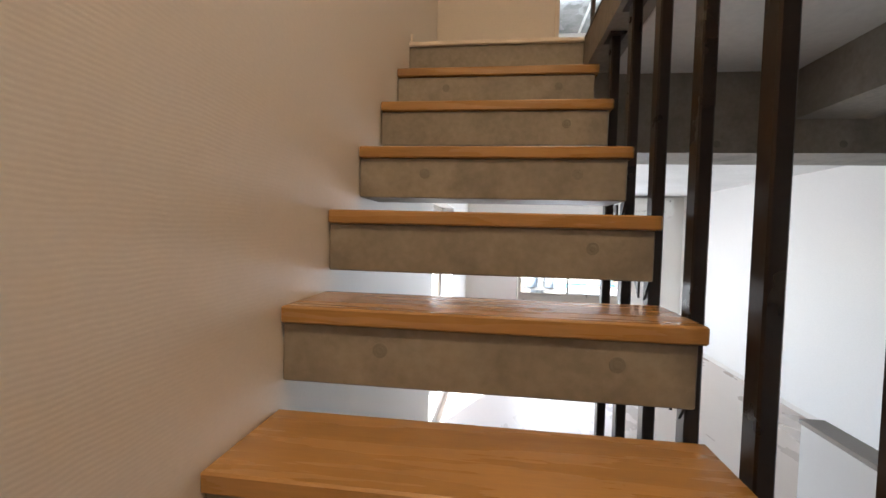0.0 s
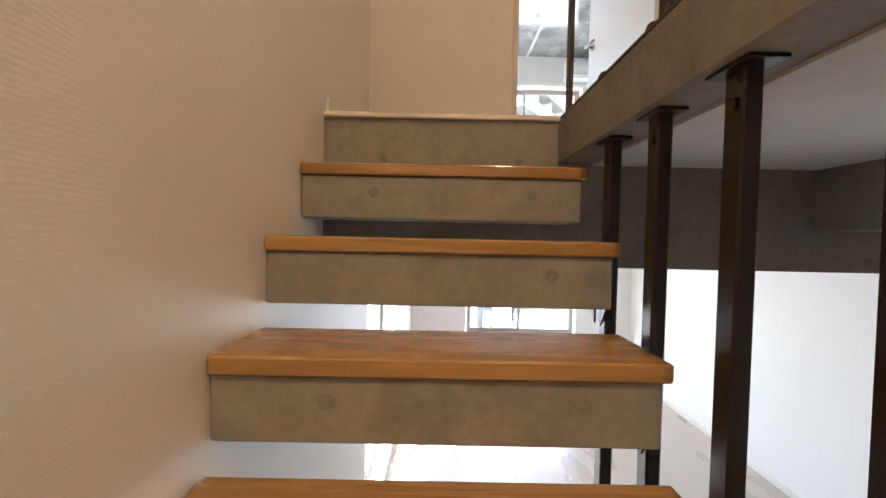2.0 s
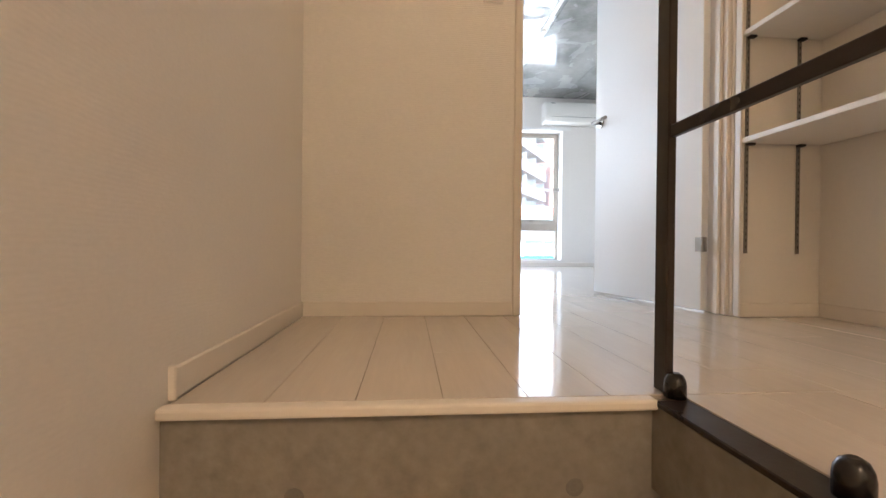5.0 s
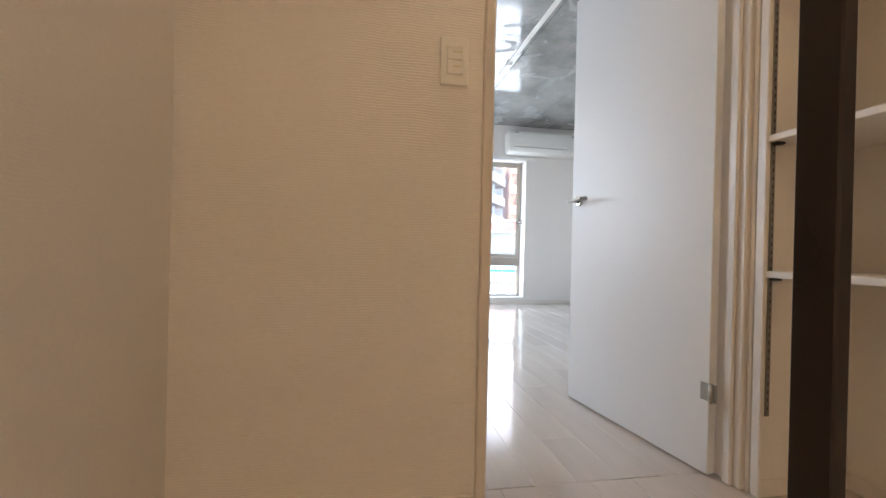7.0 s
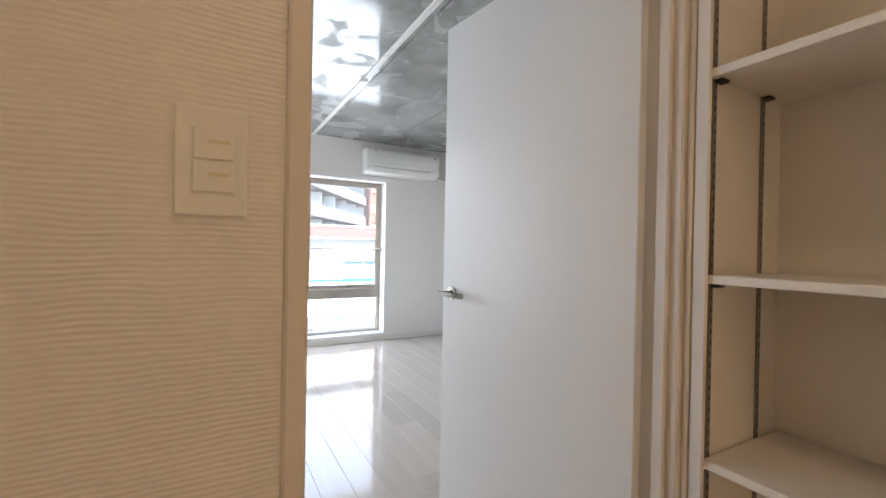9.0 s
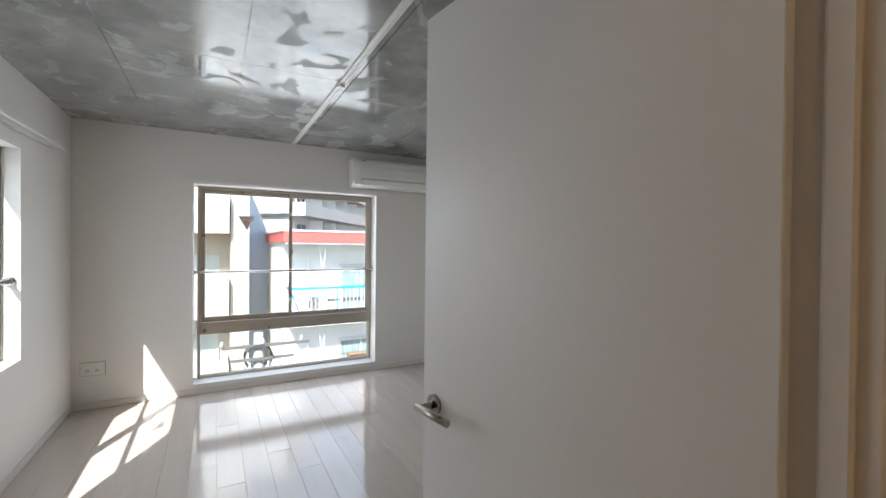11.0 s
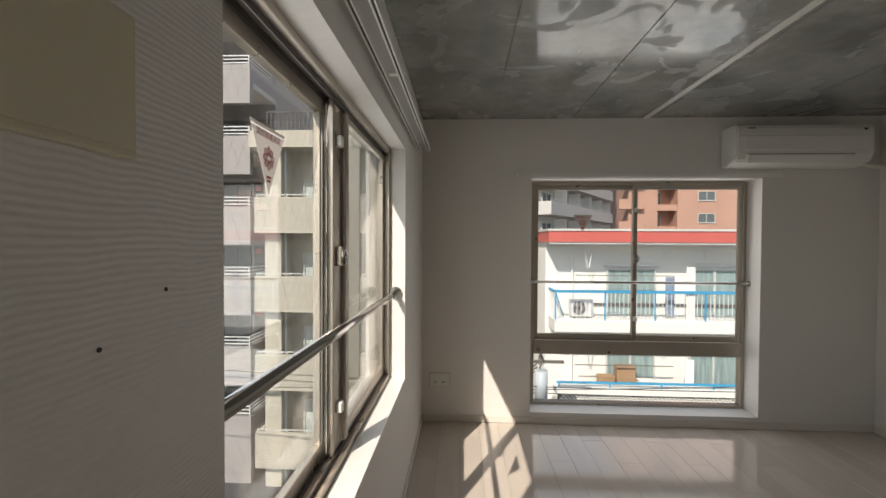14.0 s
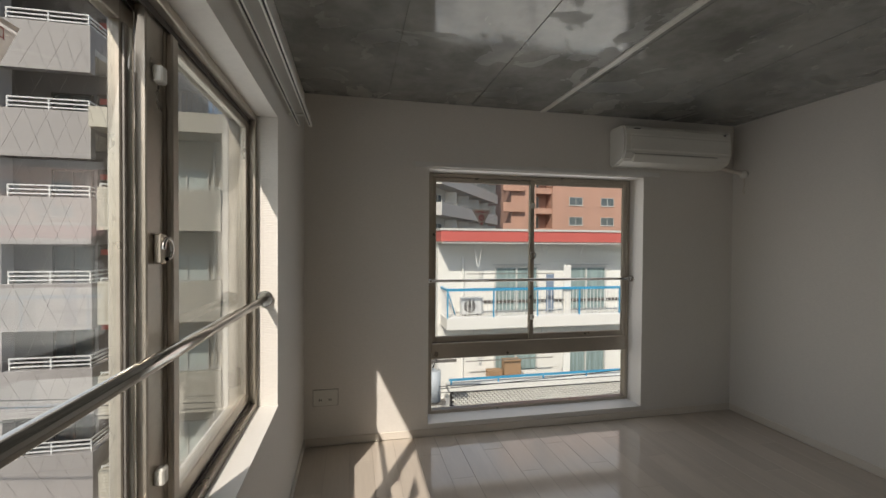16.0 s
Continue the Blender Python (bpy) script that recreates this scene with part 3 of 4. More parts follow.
DOORSET = thing("door_1", label="white flush door standing open in a cream frame", category="door", kind="structure")
casing("jamb", (0.797, DIV0 - 0.012, 0), (0.828, DIV1 + 0.012, 2.05))
casing("jamb", (1.662, DIV0 - 0.012, 0), (1.702, DIV1 + 0.012, 2.05))
casing("casing", (1.676, DIV0 - 0.026, 0), (1.704, DIV0 - 0.0125, 2.05))
casing("casing", (NX0 - 0.010, NY1 - 0.012, 0), (NX0 - 0.001, DIV0 - 0.028, TOP - 0.01))
casing("stop_strip", (1.648, DIV0 + 0.012, 0), (1.662, DIV0 + 0.045, 2.02))
casing("head", (0.828, DIV0 - 0.012, 2.02), (1.662, DIV1 + 0.012, 2.05))
HX, HY = 1.652, DIV0 + 0.075
leaf_turn = math.degrees(math.atan2(1.72 - HY, 1.54 - HX))
LEAF = Matrix.Translation((HX, HY, 0)) @ pose(0, 0, 0, 0, 0, leaf_turn)
leaf = box("leaf", (0.0, -0.002, 0.008), (0.775, 0.033, 2.015), SKIN, DOORSET, 0.002, "plain white door leaf")
leaf.matrix_basis = LEAF


def lever(y, s):
    u = 0.72
    r = rod("rose", (u, y, 0.995), (u, y + s * 0.009, 0.995), 0.0255, NICKEL, leaf, seg=28, label="brushed nickel lever handle")
    rod("neck", (u, y + s * 0.009, 0.995), (u, y + s * 0.05, 0.995), 0.0095, NICKEL, leaf)
    rod("lever", (u + 0.012, y + s * 0.05, 0.995), (u - 0.115, y + s * 0.05, 0.995), 0.0095, NICKEL, leaf)


lever(0.033, 1)
lever(-0.002, -1)
for z in (0.285, 1.82):
    hg = box("hinge", (-0.03, 0.033, z - 0.03), (0.03, 0.036, z + 0.03), NICKEL, leaf, 0.001, "nickel hinge")
    rod("knuckle", (-0.012, 0.04, z - 0.032), (-0.012, 0.04, z + 0.032), 0.007, NICKEL, leaf, seg=12)


def switch_plate(at, rz, w, h, material, rockers, label):
    ob = thing("light_switch", at, label, "switch", rz=rz)
    box("plate", (-w / 2, -0.008, -h / 2), (w / 2, 0, h / 2), material, ob, 0.003, segments=2)
    if rockers:
        box("surround", (-0.023, -0.0095, -0.04), (0.026, -0.008, 0.041), material, ob, 0.001)
        for z in (0.001, -0.039):
            rk = box("rocker", (-0.021, -0.0125, z + 0.001), (0.024, -0.0095, z + 0.039), material, ob, 0.0015)
            box("window", (-0.005, -0.0132, z + 0.021), (0.019, -0.0125, z + 0.025), IVORY, rk)
    return ob


switch_plate((0.711, DIV0, 1.267), 0, 0.08, 0.134, PLASTIC, True, "cream double rocker light switch on the wallpaper")
blank = switch_plate((ROOM_W, 2.152, 1.60), 90, 0.165, 0.138, IVORY, False, "yellowed blank cover plate on the wall")
box("raised_cover", (-0.074, -0.011, -0.061), (0.074, -0.0085, 0.061), IVORY, blank, 0.001)
for y, z in ((2.198, 1.355), (2.283, 1.40)):
    hole = thing("nail_hole", (ROOM_W, y, z), "small dark nail hole in the wallpaper", "hole", "nail holes")
    rod("plug", (-0.002, 0, 0), (0.001, 0, 0), 0.0025, DARK, hole, seg=8)

# adjustable shelves
for n, z in enumerate((0.70, 1.117, 1.581, 2.03)):
    sh = thing("shelf_board", (NX0, NY0, z), "cream laminate adjustable shelf, empty", "shelf", "niche shelves")
    box("board", (0, 0.004, -0.02), (NX1 - NX0 - 0.004, NY1 - NY0 - 0.004, 0), SHELFM, sh, 0.002)
    for y in (NY1 - NY0 - 0.012, 0.012):
        for x in (0.03, 0.24):
            box("clip", (x - 0.014, y - 0.012, -0.029), (x + 0.014, y + 0.008, -0.0205), DARK, sh, 0.002)
for y, s in ((NY1, -1), (NY0, 1)):
    for x in (NX0 + 0.022, NX0 + 0.24):
        st = thing("shelf_upright", (x, y, 0.25), "slotted grey metal shelf upright on the niche side", "shelf upright", "shelf uprights")
        box("channel", (-0.0065, 0, 0), (0.0065, s * 0.005, 2.1), GREY, st)
        boxes("slots", [((-0.002, min(s * 0.0045, s * 0.0056), 0.02 + 0.0254 * k), (0.002, max(s * 0.0045, s * 0.0056), 0.03 + 0.0254 * k)) for k in range(80)], DARK, st)
down = thing("downlight", (0.8, -2.9, TOP - 0.004), "round recessed ceiling downlight, lit warm", "ceiling light", "hall downlights")
rod("trim_ring", (0, 0, -0.012), (0, 0, 0), 0.07, PLASTIC, down, seg=32)
rod("diffuser", (0, 0, -0.018), (0, 0, -0.012), 0.055, LAMP, down, seg=32)
copy_thing(down, pose(0.95, 0.2, TOP - 0.004))

# ---- room things ----
def air_conditioner(at):
    ob = thing("air_conditioner", at, "white wall-mounted air conditioner, switched off", "air conditioner", "air conditioners")
    w, d, h = 0.965, 0.2, 0.30
    prof = [(0, 0), (0, h), (-d * 0.78, h), (-d * 0.93, h - 0.02), (-d, h * 0.72), (-d, h * 0.32), (-d * 0.86, h * 0.10), (-d * 0.45, 0)]
    bm = bmesh.new()
    a, b = [bm.verts.new((0.0, y, z)) for y, z in prof], [bm.verts.new((w, y, z)) for y, z in prof]
    bm.faces.new(a), bm.faces.new(b[::-1])
    for i in range(len(prof)):
        j = (i + 1) % len(prof)
        bm.faces.new((a[i], b[i], b[j], a[j]))
    bmesh.ops.bevel(bm, geom=bm.edges[:], offset=0.012, segments=2, affect="EDGES")
    part("body", bm, PLASTIC, ob)
    box("front_panel", (0.05, -d - 0.004, h * 0.36), (w - 0.05, -d + 0.01, h * 0.70), PLASTIC, ob, 0.003)
    fl = box("flap", (0.08, -0.012, -0.03), (w - 0.14, 0.006, 0.035), PLASTIC, ob, 0.004)
    fl.matrix_basis = pose(0, -d * 0.905, h * 0.155, 26, 0, 0)
    box("flap_gap", (0.075, -d * 0.98, h * 0.262), (w - 0.135, -d * 0.90, h * 0.270), DARK, ob)
    box("badge", (0.085, -d * 0.97, h - 0.035), (0.135, -d * 0.9, h - 0.028), DARK, ob)
    box("sensor", (w - 0.075, -d * 0.985, h - 0.05), (w - 0.055, -d * 0.9, h - 0.035), DARK, ob, 0.002)
    return ob


air_conditioner((2.282, NORTH, 2.025))
air_conditioner((2.282, NORTH, LOW + 2.025))
duct = thing("drain_pipe", (3.247, NORTH, 2.05), "cream pipe sleeve bending into the wall", "pipe")
pipe("sleeve", [(-0.03, -0.06, 0.03), (0.03, -0.075, 0.0), (0.09, -0.09, -0.02), (0.15, -0.11, -0.035), (0.185, -0.12, -0.045)], 0.017, TRIM, duct)
bm = bmesh.new()
bmesh.ops.create_uvsphere(bm, u_segments=16, v_segments=10, radius=0.034, matrix=Matrix.Translation((0.2, -0.12, -0.05)))
part("wall_cap", bm, PLASTIC, duct, smooth=True)
pipe("strap", [(0.2, -0.12, -0.08), (0.21, -0.12, -0.13), (0.195, -0.12, -0.19), (0.212, -0.12, -0.21)], 0.005, TRIM, duct)

trunk = thing("ceiling_cable_trunk", (1.705, DIV1 + 0.9, TOP), "thin white cable trunking along the concrete ceiling", "cable trunk")
box("trunk", (-0.019, 0, -0.012), (0.004, NORTH - DIV1 - 0.9, 0.001), PLASTIC, trunk, 0.003)
box("second_trunk", (0.006, 0, -0.009), (0.022, NORTH - DIV1 - 0.9, 0.001), PLASTIC, trunk, 0.002)
rod("joint_box", (0.0, 1.48, -0.03), (0.0, 1.48, 0), 0.026, PLASTIC, trunk, seg=18)

outlet = thing("wall_outlet", (0.108, NORTH, 0.335), "white double wall socket plate", "socket")
# added grey sheet, its edge drawn as the shadow line round the plate
box("backing", (-0.0855, -0.003, -0.0575), (0.0855, 0, 0.0575), GREY, outlet)
box("plate", (-0.083, -0.008, -0.055), (0.083, -0.0032, 0.055), PLASTIC, outlet, 0.002)
for x in (-0.035, 0.03):
    box("socket_face", (x - 0.02, -0.010, -0.038), (x + 0.02, -0.008, 0.012), PLASTIC, outlet, 0.001)
    box("slot", (x - 0.009, -0.0106, -0.022), (x - 0.004, -0.0098, -0.006), DARK, outlet)
    box("slot", (x + 0.004, -0.0106, -0.022), (x + 0.009, -0.0098, -0.006), DARK, outlet)

remote = thing("remote_control", (-0.085, 2.715, LW[2] + 0.006), "grey-white air conditioner remote lying on the sill", "remote", rz=6)
box("case", (-0.026, -0.08, 0), (0.026, 0.08, 0.018), PLASTIC, remote, 0.006, segments=2)
box("screen", (-0.019, 0.025, 0.018), (0.019, 0.066, 0.0186), GREY, remote)
for k in range(3):
    for j in range(2):
        box("button", (-0.016 + j * 0.018, -0.06 + k * 0.024, 0.018), (-0.003 + j * 0.018, -0.046 + k * 0.024, 0.020), WHITE, remote, 0.001)

# ---- storey below ----
chest = thing("red_box", (0.78, 4.78, LOW), "red plastic box with a lid on the floor", "box")
box("case", (-0.16, -0.15, 0), (0.16, 0.15, 0.29), RED, chest, 0.02, segments=2)
box("lid", (-0.17, -0.16, 0.291), (0.17, 0.16, 0.35), RED, chest, 0.015, segments=2)
box("catch", (-0.03, -0.166, 0.25), (0.03, -0.149, 0.32), RED, chest, 0.003)
low = thing("low_partition", (1.9, -1.6, LOW), "low white partition wall of the storey below", "partition")
box("panel", (0, 0, 0), (0.1, 1.68, 0.83), SKIN, low, 0.003)
box("coping", (-0.006, -0.004, 0.831), (0.106, 1.686, 0.855), GREY, low, 0.003)

# ---- outside ----
GROUND = -8.0
ASPH = mat("asphalt", (0.05, 0.05, 0.052), 0.9, vary=0.2, scale=1.2, fine=30, bump=0.2)
structure(boxes("ground", [((-400, -400, GROUND - 0.3), (400, 400, GROUND))], ASPH), "asphalt ground around the houses", "ground")
TILE_G = mat("grey_wall_tile", (0.36, 0.335, 0.33), 0.6, vary=0.08, scale=0.7, fine=9, bump=0.1)
RAIL_L = mat("pale_balcony_rail", (0.72, 0.72, 0.72), 0.35, vary=0.05, fine=30, bump=0.02)
TILE_B = mat("beige_wall_tile", (0.54, 0.50, 0.42), 0.55, vary=0.1, scale=1.0, fine=14, bump=0.3, stretch=(3, 3, 9))
RENDER_W = mat("white_house_render", (0.83, 0.81, 0.77), 0.8, vary=0.05, scale=0.6, fine=14, bump=0.1)
RED_ROOF = mat("red_fascia", (0.60, 0.13, 0.11), 0.55, vary=0.08, scale=1, fine=12, bump=0.05)
BLUE = mat("blue_rail_paint", (0.04, 0.33, 0.58), 0.45, vary=0.1, fine=30, bump=0.02)
BRICK = mat("brown_brick_tile", (0.50, 0.29, 0.22), 0.7, vary=0.14, scale=0.5, fine=6, bump=0.2)
PALE = mat("pale_grey_wall", (0.60, 0.58, 0.55), 0.7, vary=0.08, scale=0.4, fine=6, bump=0.1)
SKYBLUE = mat("pale_blue_siding", (0.52, 0.58, 0.65), 0.6, vary=0.06, scale=0.6, fine=8, bump=0.1)
TEAL = mat("teal_curtain_behind_glass", (0.26, 0.34, 0.34), 0.25, vary=0.3, scale=2.2, fine=7, bump=0.1, stretch=(6, 1, 0.5))
# opaque pane, the dimness of the room behind is put into its colour
INSIDE = mat("dim_room_pane", (0.10, 0.12, 0.13), 0.08, vary=0.3, scale=1.5, fine=5, bump=0, spec=0.7)
CURTAIN = mat("window_curtain", (0.55, 0.62, 0.60), 0.3, vary=0.14, scale=2.0, fine=9, bump=0.15, stretch=(5, 1, 0.3))
YELLOW = mat("yellow_blind", (0.55, 0.33, 0.10), 0.5, vary=0.1, scale=2, fine=9, bump=0.1)
# dark colour holds the shade deep inside the balcony recess
DOORO = mat("shaded_balcony_door", (0.16, 0.13, 0.12), 0.7, vary=0.3, scale=1.0, fine=6, bump=0)
NAVY = mat("faded_blue_cloth", (0.22, 0.28, 0.38), 0.9, vary=0.15, fine=20, bump=0.1)
BOXBROWN = mat("brown_board", (0.38, 0.24, 0.14), 0.8, vary=0.15, fine=20, bump=0.05)
FRAME_D = mat("dark_window_frame", (0.10, 0.09, 0.085), 0.5, vary=0.1, fine=30, bump=0.03)
FRAME_L = mat("light_window_frame", (0.60, 0.60, 0.58), 0.4, vary=0.05, fine=30, bump=0.03)


def pane_window(parent, x, z, w, h, y, leaves, frame_mat, glass_mat, s=-1, depth=0.12):
    """A window in a wall that faces -y: a frame set into the wall, with its panes."""
    f = 0.05
    win = boxes("window", [((x, y - 0.015, z), (x + f, y + depth, z + h)), ((x + w - f, y - 0.015, z), (x + w, y + depth, z + h)),
                           ((x + f, y - 0.015, z), (x + w - f, y + depth, z + f)), ((x + f, y - 0.015, z + h - f), (x + w - f, y + depth, z + h))]
                + [((x + w * k / leaves - f / 2, y - 0.01, z + f), (x + w * k / leaves + f / 2, y + depth, z + h - f)) for k in range(1, leaves)], frame_mat, parent)
    for k in range(leaves):
        a = x + w * k / leaves + (f if k == 0 else f / 2)
        b = x + w * (k + 1) / leaves - (f if k == leaves - 1 else f / 2)
        box("pane", (a, y + depth * 0.4, z + f), (b, y + depth * 0.55, z + h - f), glass_mat, win)
    box("sill", (x - 0.05, y - 0.06, z - 0.06), (x + w + 0.05, y + 0.02, z - 0.001), frame_mat, win)
    return win


def bar_rail(parent, x0, x1, y, z, h, material, bars=3, post=1.2, upright=False, name="balcony_rail"):
    pairs = []
    if upright:
        n = int((x1 - x0) / 0.13)
        pairs += [((x0 + (x1 - x0) * k / n - 0.008, y - 0.008, z), (x0 + (x1 - x0) * k / n + 0.008, y + 0.008, z + h)) for k in range(n + 1)]
        pairs += [((x0, y - 0.014, z), (x1, y + 0.014, z + 0.03))]
    else:
        pairs += [((x0, y - 0.02, z + h * (k + 1) / bars - 0.04), (x1, y + 0.02, z + h * (k + 1) / bars)) for k in range(bars)]
        n = max(1, round((x1 - x0) / post))
        pairs += [((x0 + (x1 - x0) * k / n - 0.02, y - 0.018, z), (x0 + (x1 - x0) * k / n + 0.02, y + 0.018, z + h)) for k in range(n + 1)]
    return boxes(name, pairs, material, parent)


# grey tiled block of flats across the lane
FY = 17.6
apt = thing("apartment_building", (0, 0, GROUND), "grey tiled block of flats with recessed balconies", "building")
apt.location = (0, 0, 0)
X0, X1, ZT = -40.0, -7.9, 13.5
STOREY = 2.72
rows_z = [0.66 + STOREY * k for k in range(-2, 5)]           # window centres
bays = []
bays.append(("balcony", -10.32, X1 + 0.001))
for k in range(3):
    bays.append(("window", -13.45 - 6.2 * k, -10.68 - 6.2 * k))
    bays.append(("balcony", -16.5 - 6.2 * k, -13.95 - 6.2 * k))
solid = sorted(bays, key=lambda b: b[1])
edges = [X0] + [v for b in solid for v in b[1:]] + [X1]
wall_pairs = [((edges[i], FY, GROUND), (edges[i + 1], FY + 0.5, ZT)) for i in range(0, len(edges), 2) if edges[i + 1] - edges[i] > 0.01]
for kind, a, b in bays:
    h = 1.2 if kind == "window" else 1.24
    low_z = GROUND
    for zc in rows_z:
        wall_pairs.append(((a, FY, low_z), (b, FY + (0.5 if kind == "window" else 0.25), zc - h / 2)))
        low_z = zc + h / 2
    wall_pairs.append(((a, FY, low_z), (b, FY + 0.5, ZT)))
boxes("front_wall", wall_pairs, TILE_G, apt)
boxes("shell", [((X0, FY + 2.2, GROUND), (X1, FY + 11, ZT)), ((X0, FY + 0.5, ZT - 0.3), (X1, FY + 2.2, ZT)), ((X0, FY + .5, GROUND), (X0 + .3, FY + 2.2, ZT))], TILE_G, apt)
boxes("balcony_floor", [((X0 + 0.3, FY + 0.25, zc - 1.45), (X1, FY + 2.2, zc - 1.25)) for zc in rows_z], PALE, apt)
boxes("parapet_cap", [((X0, FY - 0.06, ZT), (X1 + 0.06, FY + 11, ZT + 0.12))], PALE, apt)
random.seed(4)
for kind, a, b in bays:
    for n, zc in enumerate(rows_z):
        if kind == "window":
            g = YELLOW if n == 4 and a > -14 else (INSIDE if n >= 5 else CURTAIN)
            pane_window(apt, a, zc - 0.6, b - a, 1.2, FY + 0.08, 3, FRAME_D, g, depth=0.16)
        else:
            bar_rail(apt, a + 0.12, b - 0.1, FY + 0.12, zc - 0.63, 0.4, RAIL_L, 3, 1.1)
            if b > X1:
                boxes("side_rail", [((X1 - 0.14, FY + 0.14, zc - 0.63 + 0.4 * (q + 1) / 3 - 0.04), (X1 - 0.1, FY + 2.1, zc - 0.63 + 0.4 * (q + 1) / 3)) for q in range(3)], RAIL_L, apt)
                boxes("side_parapet", [((X1 - 0.25, FY + 0.251, zc - 1.25), (X1, FY + 2.2, zc - 0.63))], TILE_G, apt)
                box("red_plate", (a + 1.62, FY + 2.05, zc + 0.22), (a + 1.86, FY + 2.09, zc + 0.42), RED_ROOF, apt)
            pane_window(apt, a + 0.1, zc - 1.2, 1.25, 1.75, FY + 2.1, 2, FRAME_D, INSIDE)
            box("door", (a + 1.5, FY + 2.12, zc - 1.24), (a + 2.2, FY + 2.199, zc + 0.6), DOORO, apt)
# beige tiled flats beside it
flats = thing("tiled_flats", (0, 0, 0), "beige tiled block of flats with stacked balconies", "building")
BX0, BX1, BY = -7.25, 2.1, 17.2
boxes("wall", [((BX0, BY + 1.3, GROUND), (BX1, BY + 10, 5.0))], TILE_B, flats)
boxes("roof", [((-7.72, BY - 0.05, 4.93), (BX1 + 0.1, BY + 10, 5.55))], TILE_B, flats)
boxes("roof_rail", [((-7.2 + 0.16 * k, BY + 0.28, 5.55), (-7.17 + 0.16 * k, BY + 0.31, 6.3)) for k in range(58)] + [((-7.22, BY + 0.27, 6.3), (BX1, BY + 0.32, 6.35))], FRAME_D, flats)
boxes("corner_pier", [((BX0, BY + 0.25, GROUND), (-6.62, BY + 1.3, 4.93)), ((-3.95, BY - 0.02, GROUND), (-3.55, BY + 1.3, 4.93)), ((1.5, BY + 0.2, GROUND), (BX1, BY + 1.3, 4.93))], TILE_B, flats)
TILE_D = mat("tile_joint_shadow", (0.33, 0.30, 0.25), 0.8, fine=30)
for n in range(-2, 2):
    top = 0.12 + 2.95 * n
    for a, b in ((-7.48, -3.97), (-3.5, -1.2), (-1.0, 1.45)):
        bal = boxes("balcony", [((a, BY - 0.1, top - 1.33), (b, BY + 0.05, top)), ((a, BY + 0.05, top - 1.33), (a + 0.12, BY + 1.3, top)),
                                ((b - 0.12, BY + 0.05, top - 1.33), (b, BY + 1.3, top)), ((a + 0.12, BY + 0.05, top - 1.33), (b - 0.12, BY + 1.3, top - 1.15))], TILE_B, flats)
        boxes("tile_joint", [((a + 0.01, BY - 0.104, top - 1.3 + 0.1 * k), (b - 0.01, BY - 0.1, top - 1.285 + 0.1 * k)) for k in range(1, 13)], TILE_D, bal)
        bar_rail(bal, a + 0.05, b - 0.05, BY, top + 0.02, 0.1, FRAME_L, 1, 1.0)
        pane_window(flats, a + 1.35, top - 1.12, 1.4 if b - a > 3 else 0.8, 1.95, BY + 1.22, 2, FRAME_L, CURTAIN)
        if b - a > 3:
            pipe("rain_pipe", [(a + 2.95, BY + 1.15, top + 1.6), (a + 2.95, BY + 1.15, top - 1.15)], 0.045, FRAME_L, flats)
pipe("rain_pipe", [(-6.55, BY + 0.5, 4.9), (-6.55, BY + 0.5, GROUND)], 0.05, FRAME_L, flats)

# pale blue house end and a white sided block behind the gap
side = thing("sided_block", (0, 0, 0), "white sided house wall beyond the lane", "building")
boxes("wall", [((0.3, 20.2, GROUND), (2.16, 27, 10.5))], RENDER_W, side)
boxes("siding_lap", [((0.28, 20.15, GROUND + 0.2 * k), (2.18, 20.2, GROUND + 0.2 * k + 0.03)) for k in range(1, 92)], RENDER_W, side)
pipe("rain_pipe", [(2.24, 20.1, 10), (2.24, 20.1, GROUND)], 0.06, FRAME_L, side)
gable = thing("gabled_house", (0, 0, 0), "pale blue rendered house with a sloping roof edge", "house")
prism("wall", [(2.32, GROUND), (5.2, GROUND), (5.2, -3.0), (3.35, 1.1), (2.32, 3.75)], (20.6, 27), SKYBLUE, gable)
boxes("ladder", [((2.72, 20.45, 0.9), (2.76, 20.5, 2.6)), ((3.2, 20.45, 0.5), (3.24, 20.5, 1.4))] + [((2.72, 20.45, z), (3.24, 20.49, z + 0.03)) for z in (0.9, 1.4)], FRAME_L, gable)

# white house with a red fascia and blue balcony rails
house = thing("white_house", (0, 0, 0), "white rendered house with red fascia and blue balcony rails", "house")
HX0, HX1, HY0, HYF = 3.05, 16.5, 16.0, 15.0
boxes("wall", [((HX0, HY0, GROUND), (HX1, HY0 + 9, 1.4))], RENDER_W, house)
roof = boxes("roof", [((HX0 - 0.1, HYF, 1.46), (HX1 + 0.5, HY0 + 9.3, 1.80))], RED_ROOF, house, "red painted roof fascia")
boxes("soffit", [((HX0 - 0.06, HYF + 0.04, 1.40), (HX1 + 0.4, HY0 + 9.2, 1.458))], RENDER_W, roof)
boxes("roof_cap", [((HX0 - 0.13, HYF - 0.03, 1.802), (HX1 + 0.52, HY0 + 9.3, 1.87))], PALE, roof)
boxes("wall_band", [((HX0 + 0.7, HY0 - 0.05, 0.78), (HX1, HY0 - 0.002, 0.84))], RENDER_W, house)


def v_hook(x, top, low):
    """A laundry pole holder: two thin arms that meet in a point."""
    bm = bmesh.new()
    for s in (-1, 1):
        add_rod(bm, (x + s * 0.14, HYF + 0.45, top), (x + s * 0.02, HYF + 0.45, low), 0.018, seg=6)
    part("laundry_hook", bm, RAIL_L, house)


